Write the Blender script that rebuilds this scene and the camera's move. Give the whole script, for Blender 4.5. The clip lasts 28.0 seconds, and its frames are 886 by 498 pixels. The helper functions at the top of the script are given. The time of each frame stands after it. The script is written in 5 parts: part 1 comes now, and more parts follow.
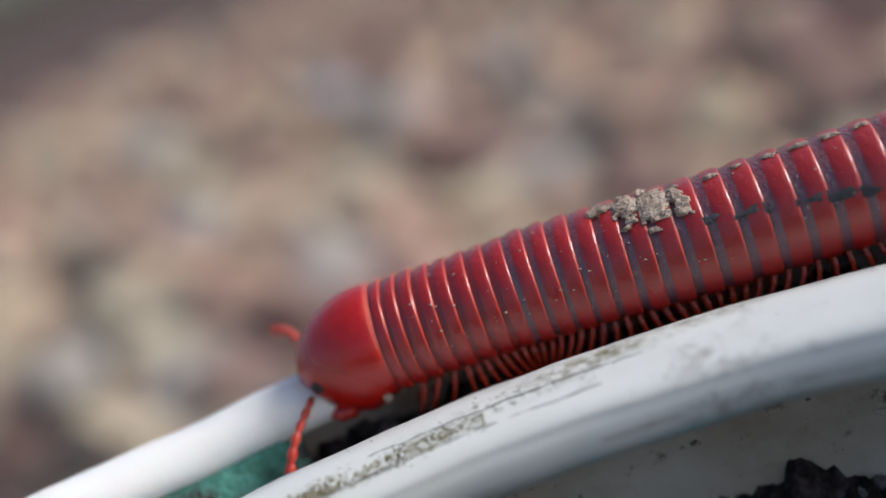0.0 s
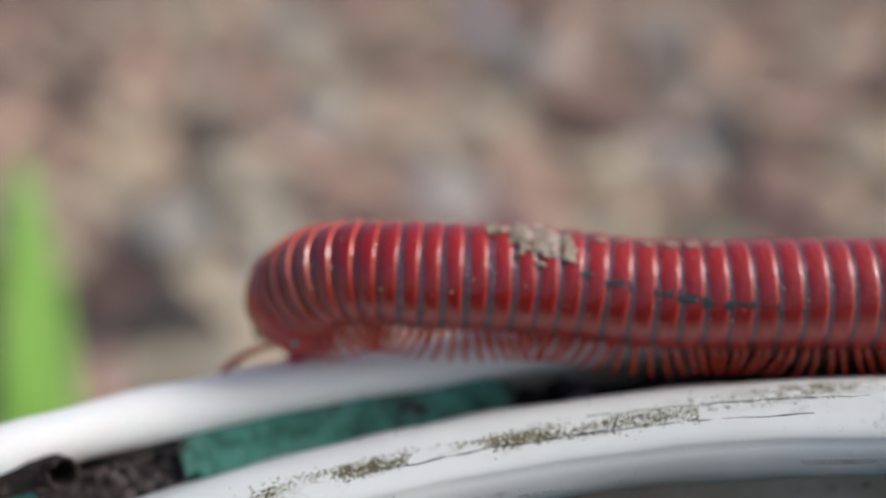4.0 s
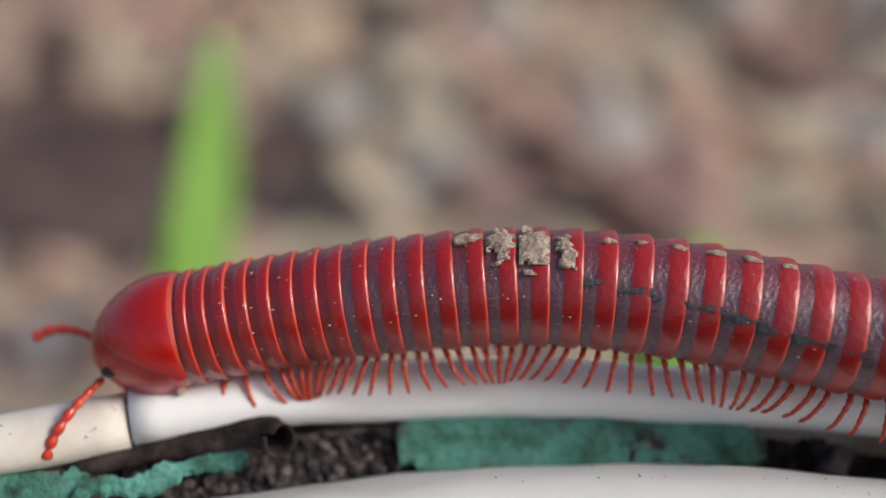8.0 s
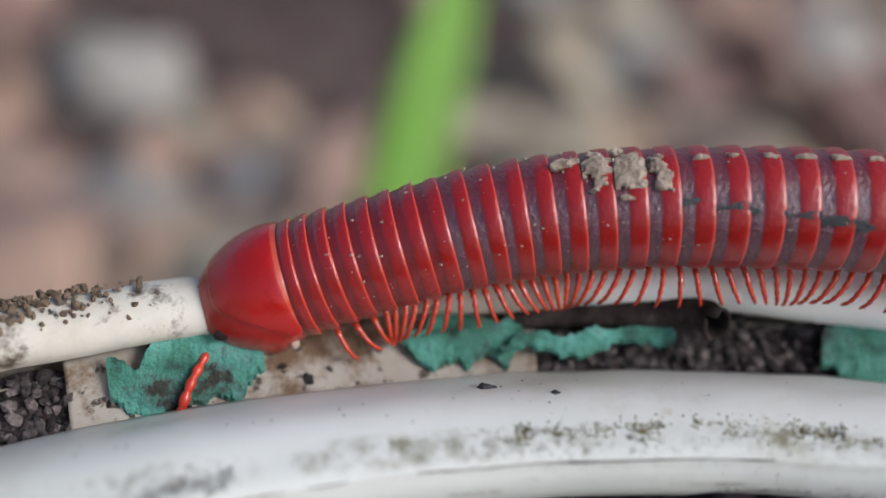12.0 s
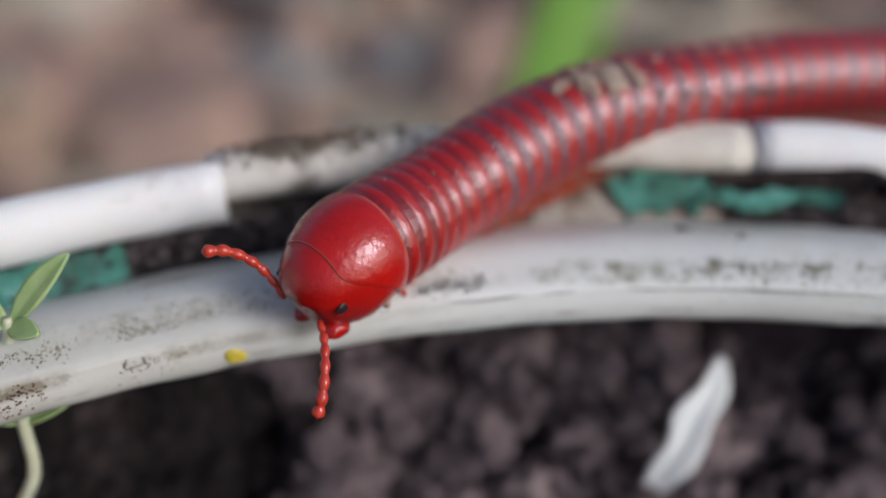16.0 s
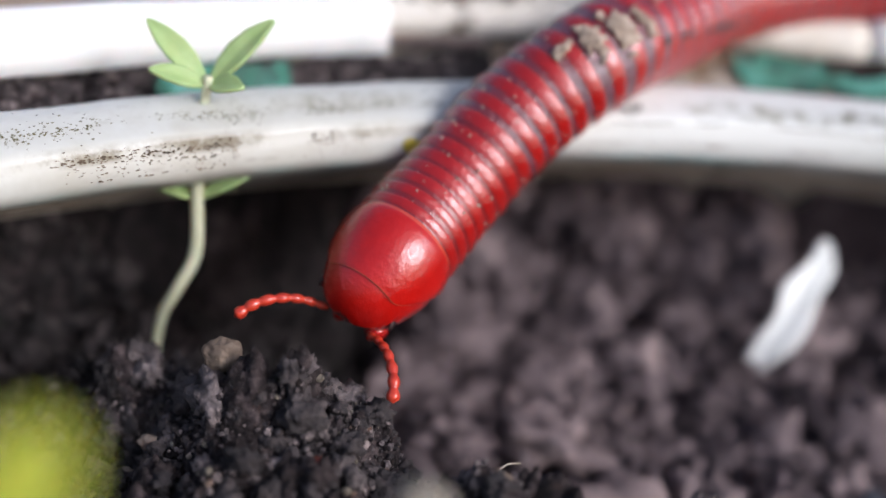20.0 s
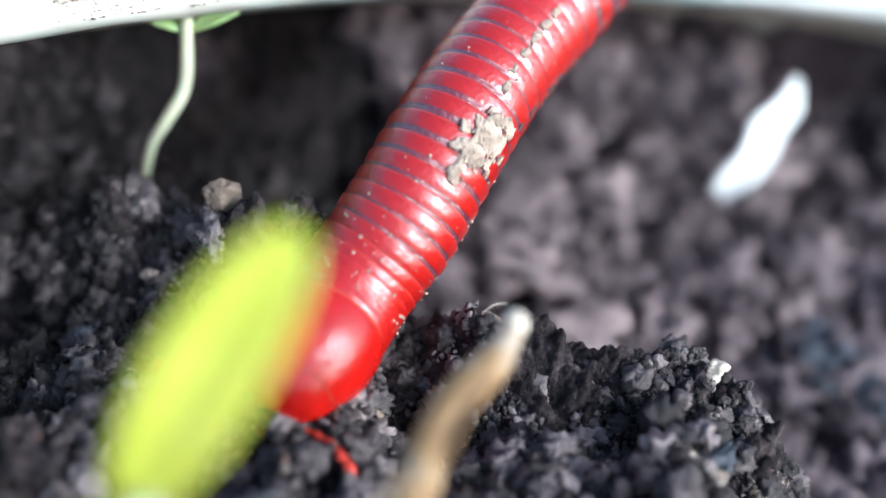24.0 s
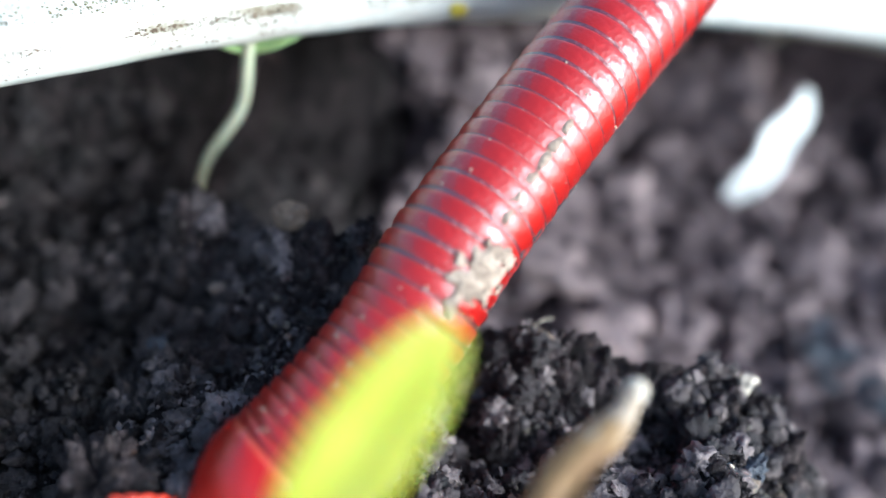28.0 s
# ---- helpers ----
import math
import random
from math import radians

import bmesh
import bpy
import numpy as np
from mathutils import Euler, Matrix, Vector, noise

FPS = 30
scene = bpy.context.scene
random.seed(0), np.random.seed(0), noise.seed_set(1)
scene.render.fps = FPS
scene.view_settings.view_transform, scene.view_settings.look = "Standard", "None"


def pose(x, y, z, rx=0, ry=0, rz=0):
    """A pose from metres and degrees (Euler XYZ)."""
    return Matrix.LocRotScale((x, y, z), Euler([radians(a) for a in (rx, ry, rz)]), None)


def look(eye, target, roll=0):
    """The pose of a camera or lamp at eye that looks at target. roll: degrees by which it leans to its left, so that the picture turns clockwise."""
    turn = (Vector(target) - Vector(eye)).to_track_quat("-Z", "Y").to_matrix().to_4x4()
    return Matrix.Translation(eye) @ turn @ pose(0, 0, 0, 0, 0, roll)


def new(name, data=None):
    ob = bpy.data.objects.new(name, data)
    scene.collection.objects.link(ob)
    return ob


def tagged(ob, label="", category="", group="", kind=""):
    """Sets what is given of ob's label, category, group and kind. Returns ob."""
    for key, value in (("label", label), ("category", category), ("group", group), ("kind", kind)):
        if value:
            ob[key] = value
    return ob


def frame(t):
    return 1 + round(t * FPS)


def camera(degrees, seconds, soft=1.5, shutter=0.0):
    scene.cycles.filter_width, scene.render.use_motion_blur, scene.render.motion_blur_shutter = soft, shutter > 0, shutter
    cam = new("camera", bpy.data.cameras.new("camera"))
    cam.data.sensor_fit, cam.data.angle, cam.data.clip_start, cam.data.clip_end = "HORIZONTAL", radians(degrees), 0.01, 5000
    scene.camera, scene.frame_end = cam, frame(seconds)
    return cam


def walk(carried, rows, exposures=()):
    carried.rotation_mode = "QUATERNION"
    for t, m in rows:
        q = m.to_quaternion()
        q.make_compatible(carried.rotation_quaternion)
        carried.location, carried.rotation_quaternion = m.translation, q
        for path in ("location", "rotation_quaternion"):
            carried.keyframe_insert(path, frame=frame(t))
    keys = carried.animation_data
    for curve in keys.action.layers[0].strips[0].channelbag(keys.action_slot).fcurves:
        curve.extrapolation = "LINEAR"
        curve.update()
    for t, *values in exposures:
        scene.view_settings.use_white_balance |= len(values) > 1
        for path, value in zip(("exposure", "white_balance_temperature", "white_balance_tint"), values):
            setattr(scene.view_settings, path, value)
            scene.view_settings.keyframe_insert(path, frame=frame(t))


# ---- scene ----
# Lengths below are in centimetres and turned into metres by CM. The pot's centre is the origin, its lip lies at height 0.
CM = 0.01
RIM = 9.16

cam = camera(46.92, 28.0, 1.5)
cam.data.dof.use_dof = True
cam.data.dof.focus_distance = 0.0488
cam.data.dof.aperture_fstop = 12.8
PATH = [
    (0, (1.655, 4.725, 2.284), (3.572, 9.012, 0.568), -22.94),
    (0.5, (1.619, 4.732, 2.470), (3.448, 8.919, 0.441), -23.72),
    (1, (1.557, 4.735, 2.476), (3.123, 9.101, 0.609), -23.16),
    (1.5, (1.327, 4.649, 2.545), (2.789, 9.066, 0.715), -21.92),
    (2, (1.041, 4.872, 2.813), (2.482, 9.274, 0.930), -19.02),
    (2.5, (1.085, 4.695, 2.730), (2.648, 8.945, 0.610), -16.93),
    (3, (0.994, 4.743, 2.709), (2.384, 9.120, 0.730), -15.06),
    (3.5, (0.773, 4.620, 2.706), (2.099, 9.092, 0.905), -12.94),
    (4, (0.742, 4.656, 2.852), (2.198, 9.062, 0.992), -9.65),
    (4.5, (0.798, 4.694, 2.863), (2.560, 8.840, 0.693), -7.21),
    (6.5, (0.706, 4.946, 2.863), (2.425, 9.149, 0.769), -3.75),
    (7, (0.714, 5.318, 3.019), (1.868, 9.682, 0.867), -4.64),
    (7.5, (0.582, 5.520, 3.221), (1.445, 9.895, 0.958), -3.60),
    (8, (0.291, 5.564, 3.160), (1.043, 9.980, 0.939), -2.48),
    (8.5, (-0.081, 5.773, 3.173), (0.440, 10.184, 0.877), -1.41),
    (9, (-0.637, 6.336, 3.168), (-0.131, 10.619, 0.636), 2.29),
    (9.5, (-0.782, 6.526, 3.037), (-0.469, 10.637, 0.208), 0.45),
    (10, (-0.877, 6.087, 3.216), (-0.493, 10.272, 0.507), 1.47),
    (10.5, (-1.068, 5.821, 3.126), (-0.680, 9.993, 0.396), 1.71),
    (11, (-1.052, 5.724, 3.076), (-0.695, 9.888, 0.332), 1.89),
    (11.5, (-1.152, 5.750, 3.080), (-1.018, 9.960, 0.386), 0.83),
    (13.5, (-1.629, 5.388, 3.360), (-1.663, 9.398, 0.374), 2.65),
    (14, (-1.662, 5.067, 3.283), (-1.827, 9.035, 0.245), 1.33),
    (14.5, (-1.691, 4.968, 3.377), (-2.021, 8.932, 0.347), 0.03),
    (15, (-1.824, 4.942, 3.486), (-2.151, 8.854, 0.389), 0.86),
    (15.5, (-1.785, 4.857, 3.542), (-2.141, 8.708, 0.372), 0.97),
    (16, (-1.814, 4.660, 3.592), (-2.300, 8.501, 0.429), 0.20),
    (16.5, (-2.050, 4.504, 3.445), (-2.403, 8.424, 0.362), 2.24),
    (17, (-2.405, 4.214, 3.120), (-2.540, 8.215, 0.125), 5.00),
    (17.5, (-2.548, 3.918, 2.860), (-2.626, 8.024, 0.007), 5.73),
    (18, (-2.548, 3.738, 2.852), (-2.681, 7.884, 0.060), 6.11),
    (18.5, (-2.675, 3.655, 2.822), (-2.783, 7.809, 0.042), 7.14),
    (19, (-2.818, 3.536, 2.660), (-2.838, 7.675, -0.144), 8.53),
    (19.5, (-2.847, 3.446, 2.508), (-2.916, 7.571, -0.318), 6.34),
    (20, (-2.848, 3.327, 2.323), (-3.082, 7.537, -0.364), 6.90),
    (20.5, (-2.898, 3.289, 2.331), (-3.116, 7.443, -0.443), 7.47),
    (21, (-2.836, 3.408, 2.385), (-3.054, 7.365, -0.663), 6.69),
    (21.5, (-2.895, 3.423, 2.429), (-2.939, 7.225, -0.817), 8.28),
    (23.5, (-3.088, 3.428, 2.553), (-2.857, 7.055, -0.881), 12.21),
    (24, (-3.174, 3.386, 2.672), (-2.931, 6.947, -0.830), 12.73),
    (24.5, (-3.318, 3.241, 2.861), (-2.931, 6.744, -0.686), 14.61),
    (25, (-3.429, 3.117, 2.968), (-2.872, 6.488, -0.684), 17.03),
    (25.5, (-3.476, 3.055, 2.971), (-2.859, 6.388, -0.705), 17.98),
    (26, (-3.590, 3.110, 3.088), (-2.971, 6.405, -0.621), 18.28),
    (26.5, (-3.612, 3.047, 3.058), (-3.015, 6.385, -0.615), 18.08),
    (27, (-3.721, 2.970, 3.148), (-3.121, 6.336, -0.500), 18.22),
    (27.5, (-3.804, 3.135, 3.232), (-3.213, 6.546, -0.376), 17.80),
    (28, (-3.762, 3.385, 3.093), (-3.264, 6.765, -0.558), 16.66),
]
EXPOSURES = [(0, 0.10, 6200, 10), (4.0, 0.0, 6200, 10), (7.6, -0.1, 6500, 13), (8.1, -0.08, 6450, 12), (8.8, 0.0, 6050, 6), (11.0, -0.08, 6000, 7), (13.0, -0.3, 6000, 11), (16.0, -0.52, 6000, 13), (18.0, -0.25, 6000, 14), (20.0, 0.12, 5950, 14), (21.0, 0.45, 5750, 12), (23.5, 1.1, 5400, 4), (28.0, 1.12, 5400, 1)]
walk(cam, [(t, look(Vector(eye) * CM, Vector(target) * CM, roll)) for t, eye, target, roll in PATH], EXPOSURES)

# ---- light ----
SUN_UP, SUN_TURN = 34, 118
world = bpy.data.worlds.new("world")
scene.world = world
world.use_nodes = True
sky = world.node_tree.nodes.new("ShaderNodeTexSky")
sky.sky_type, sky.sun_disc = "NISHITA", False
sky.sun_elevation, sky.sun_rotation = radians(SUN_UP), radians(SUN_TURN)
sky.air_density, sky.dust_density, sky.ozone_density = 1.0, 4.0, 1.0
back = world.node_tree.nodes["Background"]
back.inputs["Strength"].default_value = 0.14
world.node_tree.links.new(sky.outputs[0], back.inputs["Color"])
sun = new("sun", bpy.data.lights.new("sun", "SUN"))
sun.data.energy, sun.data.angle, sun.data.color = 2.4, radians(18), (0.98, 0.98, 1.0)
ray = Vector((math.sin(radians(SUN_TURN)) * math.cos(radians(SUN_UP)), math.cos(radians(SUN_TURN)) * math.cos(radians(SUN_UP)), math.sin(radians(SUN_UP))))
sun.matrix_world = look(ray * 2, (0, 0, 0))


# ---- materials ----
def material(name, colours, scale=300.0, rough=0.5, rough_to=None, bump=0.0, bump_scale=None, metal=0.0, coat=0.0, sub=0.0, island=0.0, per_object=0.0, spots=None, stretch=None):
    """A Principled surface: a noise at two scales mixes the colours; bump in metres."""
    m = bpy.data.materials.new(name)
    m.use_nodes = True
    nt = m.node_tree
    n, ln = nt.nodes, nt.links
    p = n["Principled BSDF"]
    tc = n.new("ShaderNodeTexCoord")
    vec = tc.outputs["Object"]
    if stretch:
        mp = n.new("ShaderNodeMapping")
        mp.inputs["Scale"].default_value = stretch
        ln.new(vec, mp.inputs["Vector"])
        vec = mp.outputs[0]
    n1 = n.new("ShaderNodeTexNoise")
    n1.inputs["Scale"].default_value, n1.inputs["Detail"].default_value, n1.inputs["Roughness"].default_value = scale, 8, 0.65
    ln.new(vec, n1.inputs["Vector"])
    ramp = n.new("ShaderNodeValToRGB")
    els = ramp.color_ramp.elements
    while len(els) < len(colours):
        els.new(0.5)
    for k, c in enumerate(colours):
        els[k].position = 0.3 + 0.4 * k / max(1, len(colours) - 1)
        els[k].color = (*c, 1)
    fac = n1.outputs["Fac"]
    if island or per_object:
        if island:
            src = n.new("ShaderNodeNewGeometry").outputs["Random Per Island"]
        else:
            src = n.new("ShaderNodeObjectInfo").outputs["Random"]
        mx = n.new("ShaderNodeMix")
        mx.inputs["Factor"].default_value = island or per_object
        ln.new(fac, mx.inputs["A"])
        mr = n.new("ShaderNodeMapRange")
        mr.inputs["To Min"].default_value, mr.inputs["To Max"].default_value = 0.26, 0.74
        ln.new(src, mr.inputs["Value"])
        ln.new(mr.outputs[0], mx.inputs["B"])
        fac = mx.outputs["Result"]
    ln.new(fac, ramp.inputs["Fac"])
    colour = ramp.outputs["Color"]
    for spot_scale, low, high, c in spots or ():
        ns = n.new("ShaderNodeTexNoise")
        ns.inputs["Scale"].default_value, ns.inputs["Detail"].default_value, ns.inputs["Roughness"].default_value = spot_scale, 6, 0.7
        ln.new(vec, ns.inputs["Vector"])
        mr = n.new("ShaderNodeMapRange")
        mr.inputs["From Min"].default_value, mr.inputs["From Max"].default_value = low, high
        ln.new(ns.outputs["Fac"], mr.inputs["Value"])
        mx = n.new("ShaderNodeMix")
        mx.data_type = "RGBA"
        mx.inputs["B"].default_value = (*c, 1)
        ln.new(mr.outputs[0], mx.inputs["Factor"])
        ln.new(colour, mx.inputs["A"])
        colour = mx.outputs["Result"]
    ln.new(colour, p.inputs["Base Color"])
    rr = n.new("ShaderNodeMapRange")
    rr.inputs["To Min"].default_value, rr.inputs["To Max"].default_value = rough, rough if rough_to is None else rough_to
    ln.new(n1.outputs["Fac"], rr.inputs["Value"])
    ln.new(rr.outputs[0], p.inputs["Roughness"])
    p.inputs["Metallic"].default_value, p.inputs["Coat Weight"].default_value = metal, coat
    p.inputs["Coat Roughness"].default_value = 0.12
    if sub:
        p.inputs["Subsurface Weight"].default_value = sub
        p.inputs["Subsurface Radius"].default_value = (0.0012, 0.0006, 0.0004)
        p.inputs["Subsurface Scale"].default_value = 1.0
    if bump:
        nb = n.new("ShaderNodeTexNoise")
        nb.inputs["Scale"].default_value, nb.inputs["Detail"].default_value, nb.inputs["Roughness"].default_value = bump_scale or scale * 4, 6, 0.6
        ln.new(vec, nb.inputs["Vector"])
        b = n.new("ShaderNodeBump")
        b.inputs["Distance"].default_value, b.inputs["Strength"].default_value = bump, 1.0
        ln.new(nb.outputs["Fac"], b.inputs["Height"])
        ln.new(b.outputs[0], p.inputs["Normal"])
        ln.new(b.outputs[0], p.inputs["Coat Normal"])
    return m


SHIELD = material("glossy_red_shield", [(0.32, 0.0028, 0.0014), (0.46, 0.0075, 0.0036)], 250, 0.18, 0.30, 0.00005, 2600, coat=0.55)
RED = material("red_cuticle", [(0.27, 0.0026, 0.0015), (0.40, 0.0070, 0.0036)], 250, 0.24, 0.36, 0.00006, 2600, coat=0.75)
PLUM = material("plum_cuticle", [(0.055, 0.011, 0.021), (0.095, 0.024, 0.040), (0.16, 0.052, 0.072)], 900, 0.24, 0.42, 0.00012, 3200, coat=1.0, spots=[(5200, 0.70, 0.74, (0.32, 0.22, 0.20))])


def blush(m):
    """The cuticle turns red on the back and towards the ring's raised hind part."""
    nt = m.node_tree
    n, ln = nt.nodes, nt.links
    p = n["Principled BSDF"]
    xyz = n.new("ShaderNodeSeparateXYZ")
    ln.new(n.new("ShaderNodeTexCoord").outputs["Object"], xyz.inputs[0])
    for socket, low, high, c in ((2, 0.0019, 0.0031, (0.17, 0.006, 0.008)), (1, 0.00016, 0.00003, (0.27, 0.006, 0.005))):
        mr = n.new("ShaderNodeMapRange")
        mr.inputs["From Min"].default_value, mr.inputs["From Max"].default_value = low, high
        mix = n.new("ShaderNodeMix")
        mix.data_type = "RGBA"
        mix.inputs["B"].default_value = (*c, 1)
        ln.new(xyz.outputs[socket], mr.inputs["Value"])
        ln.new(mr.outputs[0], mix.inputs["Factor"])
        ln.new(p.inputs["Base Color"].links[0].from_socket, mix.inputs["A"])
        ln.new(mix.outputs["Result"], p.inputs["Base Color"])


FRONT = material("dark_red_cuticle", [(0.13, 0.008, 0.010), (0.22, 0.013, 0.015)], 400, 0.28, 0.42, 0.00007, 2600, coat=0.6)
blush(PLUM)
blush(FRONT)
for m, level in ((SHIELD, 0.4), (RED, 0.45), (PLUM, 0.6), (FRONT, 0.45)):
    m.node_tree.nodes["Principled BSDF"].inputs["Specular IOR Level"].default_value = level
    m.node_tree.nodes["Principled BSDF"].inputs["Coat IOR"].default_value = 1.6
    m.node_tree.nodes["Principled BSDF"].inputs["Coat Roughness"].default_value = 0.14 if m == SHIELD else 0.22
EDGE = material("orange_ring_edge", [(0.40, 0.030, 0.014), (0.52, 0.075, 0.040)], 600, 0.2, coat=0.5)
BELLY = material("orange_red_underside", [(0.36, 0.05, 0.02), (0.45, 0.08, 0.03)], 600, 0.4)
LEG = material("orange_red_leg", [(0.34, 0.018, 0.008), (0.52, 0.05, 0.018)], 900, 0.22, coat=0.3)
FEELER = material("red_feeler", [(0.40, 0.025, 0.012), (0.55, 0.05, 0.02)], 1500, 0.3, coat=0.3)
EYE = material("black_eye_patch", [(0.01, 0.006, 0.006), (0.03, 0.01, 0.01)], 3000, 0.4, 0.5, 0.00003, 9000)
MUD = material("dried_mud", [(0.1640, 0.1170, 0.0836), (0.3608, 0.2808, 0.2128), (0.4756, 0.3822, 0.3040)], 900, 0.9, None, 0.0002, 2500)
GRIME = material("black_grime", [(0.012, 0.012, 0.014), (0.05, 0.05, 0.055)], 1500, 0.6, 0.8, 0.0001, 4000)
PLASTIC = material("white_plastic", [(0.74, 0.73, 0.69), (0.86, 0.85, 0.82)], 60, 0.3, 0.5, 0.00003, 700, sub=0.25, spots=[(140, 0.64, 0.72, (0.45, 0.42, 0.32)), (1300, 0.70, 0.73, (0.05, 0.045, 0.035))])
DIRTY = material("dirty_plastic_wall", [(0.35, 0.28, 0.20), (0.62, 0.57, 0.48)], 120, 0.6, 0.8, 0.0001, 900, spots=[(300, 0.58, 0.66, (0.09, 0.06, 0.035)), (900, 0.62, 0.68, (0.03, 0.022, 0.015))])


RUSTY = material("rust_speckled_plastic", [(0.20, 0.155, 0.115), (0.34, 0.295, 0.24), (0.47, 0.43, 0.37)], 110, 0.5, 0.8, 0.00012, 700, spots=[(230, 0.50, 0.60, (0.13, 0.075, 0.035)), (800, 0.56, 0.62, (0.045, 0.028, 0.016))])
STAINED = material("stained_plastic", [(0.36, 0.30, 0.22), (0.60, 0.55, 0.46), (0.75, 0.72, 0.66)], 90, 0.5, 0.8, 0.00005, 700, spots=[(260, 0.56, 0.66, (0.10, 0.07, 0.045)), (900, 0.62, 0.68, (0.04, 0.03, 0.02))])


def rim_material():
    """White plastic with a band of algae streaks along the lip, dirt in the fold and faint cyan stains."""
    m = material("rim_plastic", [(0.59, 0.60, 0.55), (0.71, 0.715, 0.675)], 60, 0.28, 0.5, 0.00003, 700, spots=[(170, 0.66, 0.74, (0.50, 0.44, 0.33)), (1500, 0.71, 0.74, (0.05, 0.045, 0.035))])
    nt = m.node_tree
    n, ln = nt.nodes, nt.links
    p = n["Principled BSDF"]
    colour = p.inputs["Base Color"].links[0].from_socket
    tc = n.new("ShaderNodeTexCoord").outputs["Object"]
    xyz = n.new("ShaderNodeSeparateXYZ")
    ln.new(tc, xyz.inputs[0])

    def calc(op, a, b=None):
        k = n.new("ShaderNodeMath")
        k.operation = op
        for q, v in zip(k.inputs, (a, b)):
            if isinstance(v, (int, float)):
                q.default_value = v
            elif v is not None:
                ln.new(v, q)
        return k.outputs[0]

    radius = calc("SQRT", calc("ADD", calc("MULTIPLY", xyz.outputs[0], xyz.outputs[0]), calc("MULTIPLY", xyz.outputs[1], xyz.outputs[1])))

    def grain(scale, low, high, detail=6):
        ns = n.new("ShaderNodeTexNoise")
        ns.inputs["Scale"].default_value, ns.inputs["Detail"].default_value, ns.inputs["Roughness"].default_value = scale, detail, 0.7
        ln.new(tc, ns.inputs["Vector"])
        mr = n.new("ShaderNodeMapRange")
        mr.inputs["From Min"].default_value, mr.inputs["From Max"].default_value = low, high
        ln.new(ns.outputs["Fac"], mr.inputs["Value"])
        return mr.outputs[0]

    def band(value, middle, half):
        mr = n.new("ShaderNodeMapRange")
        mr.inputs["From Min"].default_value, mr.inputs["From Max"].default_value = half, half * 0.4
        ln.new(calc("ABSOLUTE", calc("SUBTRACT", value, middle)), mr.inputs["Value"])
        return mr.outputs[0]

    def over(mask, c):
        mx = n.new("ShaderNodeMix")
        mx.data_type = "RGBA"
        mx.inputs["B"].default_value = (*c, 1)
        ln.new(mask, mx.inputs["Factor"])
        ln.new(nonlocal_colour[0], mx.inputs["A"])
        nonlocal_colour[0] = mx.outputs["Result"]

    nonlocal_colour = [colour]
    lip = band(radius, (RIM - 0.06) * CM, 0.10 * CM)
    over(calc("MULTIPLY", calc("MULTIPLY", lip, grain(55, 0.47, 0.56)), grain(900, 0.42, 0.62)), (0.17, 0.155, 0.08))
    over(calc("MULTIPLY", calc("MULTIPLY", lip, grain(75, 0.50, 0.58)), grain(2200, 0.52, 0.64)), (0.13, 0.12, 0.08))
    over(calc("MULTIPLY", band(xyz.outputs[2], -0.205 * CM, 0.02 * CM), grain(120, 0.50, 0.66)), (0.25, 0.22, 0.18))
    over(calc("MULTIPLY", calc("MULTIPLY", band(xyz.outputs[2], -0.36 * CM, 0.12 * CM), grain(65, 0.46, 0.58)), 0.85), (0.36, 0.62, 0.62))
    over(calc("MULTIPLY", band(xyz.outputs[2], -0.54 * CM, 0.14 * CM), 0.75), (0.46, 0.39, 0.29))
    over(calc("MULTIPLY", grain(40, 0.58, 0.72), grain(1100, 0.50, 0.60)), (0.14, 0.11, 0.09))
    over(calc("MULTIPLY", grain(70, 0.54, 0.70), 0.45), (0.42, 0.38, 0.27))
    # Left rim painted duller: shade put into the colour, along with brown dirt.
    left = n.new("ShaderNodeMapRange")
    left.inputs["From Min"].default_value, left.inputs["From Max"].default_value = -2.0 * CM, -4.5 * CM
    ln.new(xyz.outputs[0], left.inputs["Value"])
    over(calc("MULTIPLY", calc("MULTIPLY", left.outputs[0], grain(45, 0.36, 0.60)), 0.6), (0.40, 0.37, 0.29))
    over(calc("MULTIPLY", calc("MULTIPLY", left.outputs[0], band(xyz.outputs[2], -0.10 * CM, 0.05 * CM)), grain(160, 0.46, 0.58)), (0.20, 0.17, 0.11))
    ln.new(nonlocal_colour[0], p.inputs["Base Color"])
    return m


RIM_PLASTIC = rim_material()
ALGAE = material("grey_green_grime", [(0.045, 0.038, 0.022), (0.14, 0.12, 0.05), (0.26, 0.23, 0.13)], 900, 0.9, None, 0.0001, 2500)
BROWN_DIRT = material("brown_dirt", [(0.06, 0.04, 0.025), (0.16, 0.11, 0.07), (0.26, 0.19, 0.13)], 700, 0.9, None, 0.0003, 1800)
RED_SEED = material("red_brown_seed", [(0.0990, 0.0165, 0.0083), (0.1650, 0.0385, 0.0193)], 900, 0.5, 0.7, 0.0001, 2500)
WHITE_ROOT = material("white_root", [(0.40, 0.38, 0.36), (0.62, 0.60, 0.58)], 900, 0.7, None, 0.0001, 2500)
CRACK = material("dark_seam", [(0.03, 0.026, 0.022), (0.09, 0.08, 0.065)], 900, 0.8)
SOIL = material("dark_soil", [(0.0054, 0.0042, 0.0040), (0.0284, 0.0208, 0.0203), (0.1122, 0.0847, 0.0829)], 1100, 0.5, 0.95, 0.0005, 3000, spots=[(2600, 0.60, 0.70, (0.11, 0.10, 0.10)), (1500, 0.62, 0.68, (0.10, 0.055, 0.04)), (700, 0.62, 0.70, (0.025, 0.03, 0.04))])
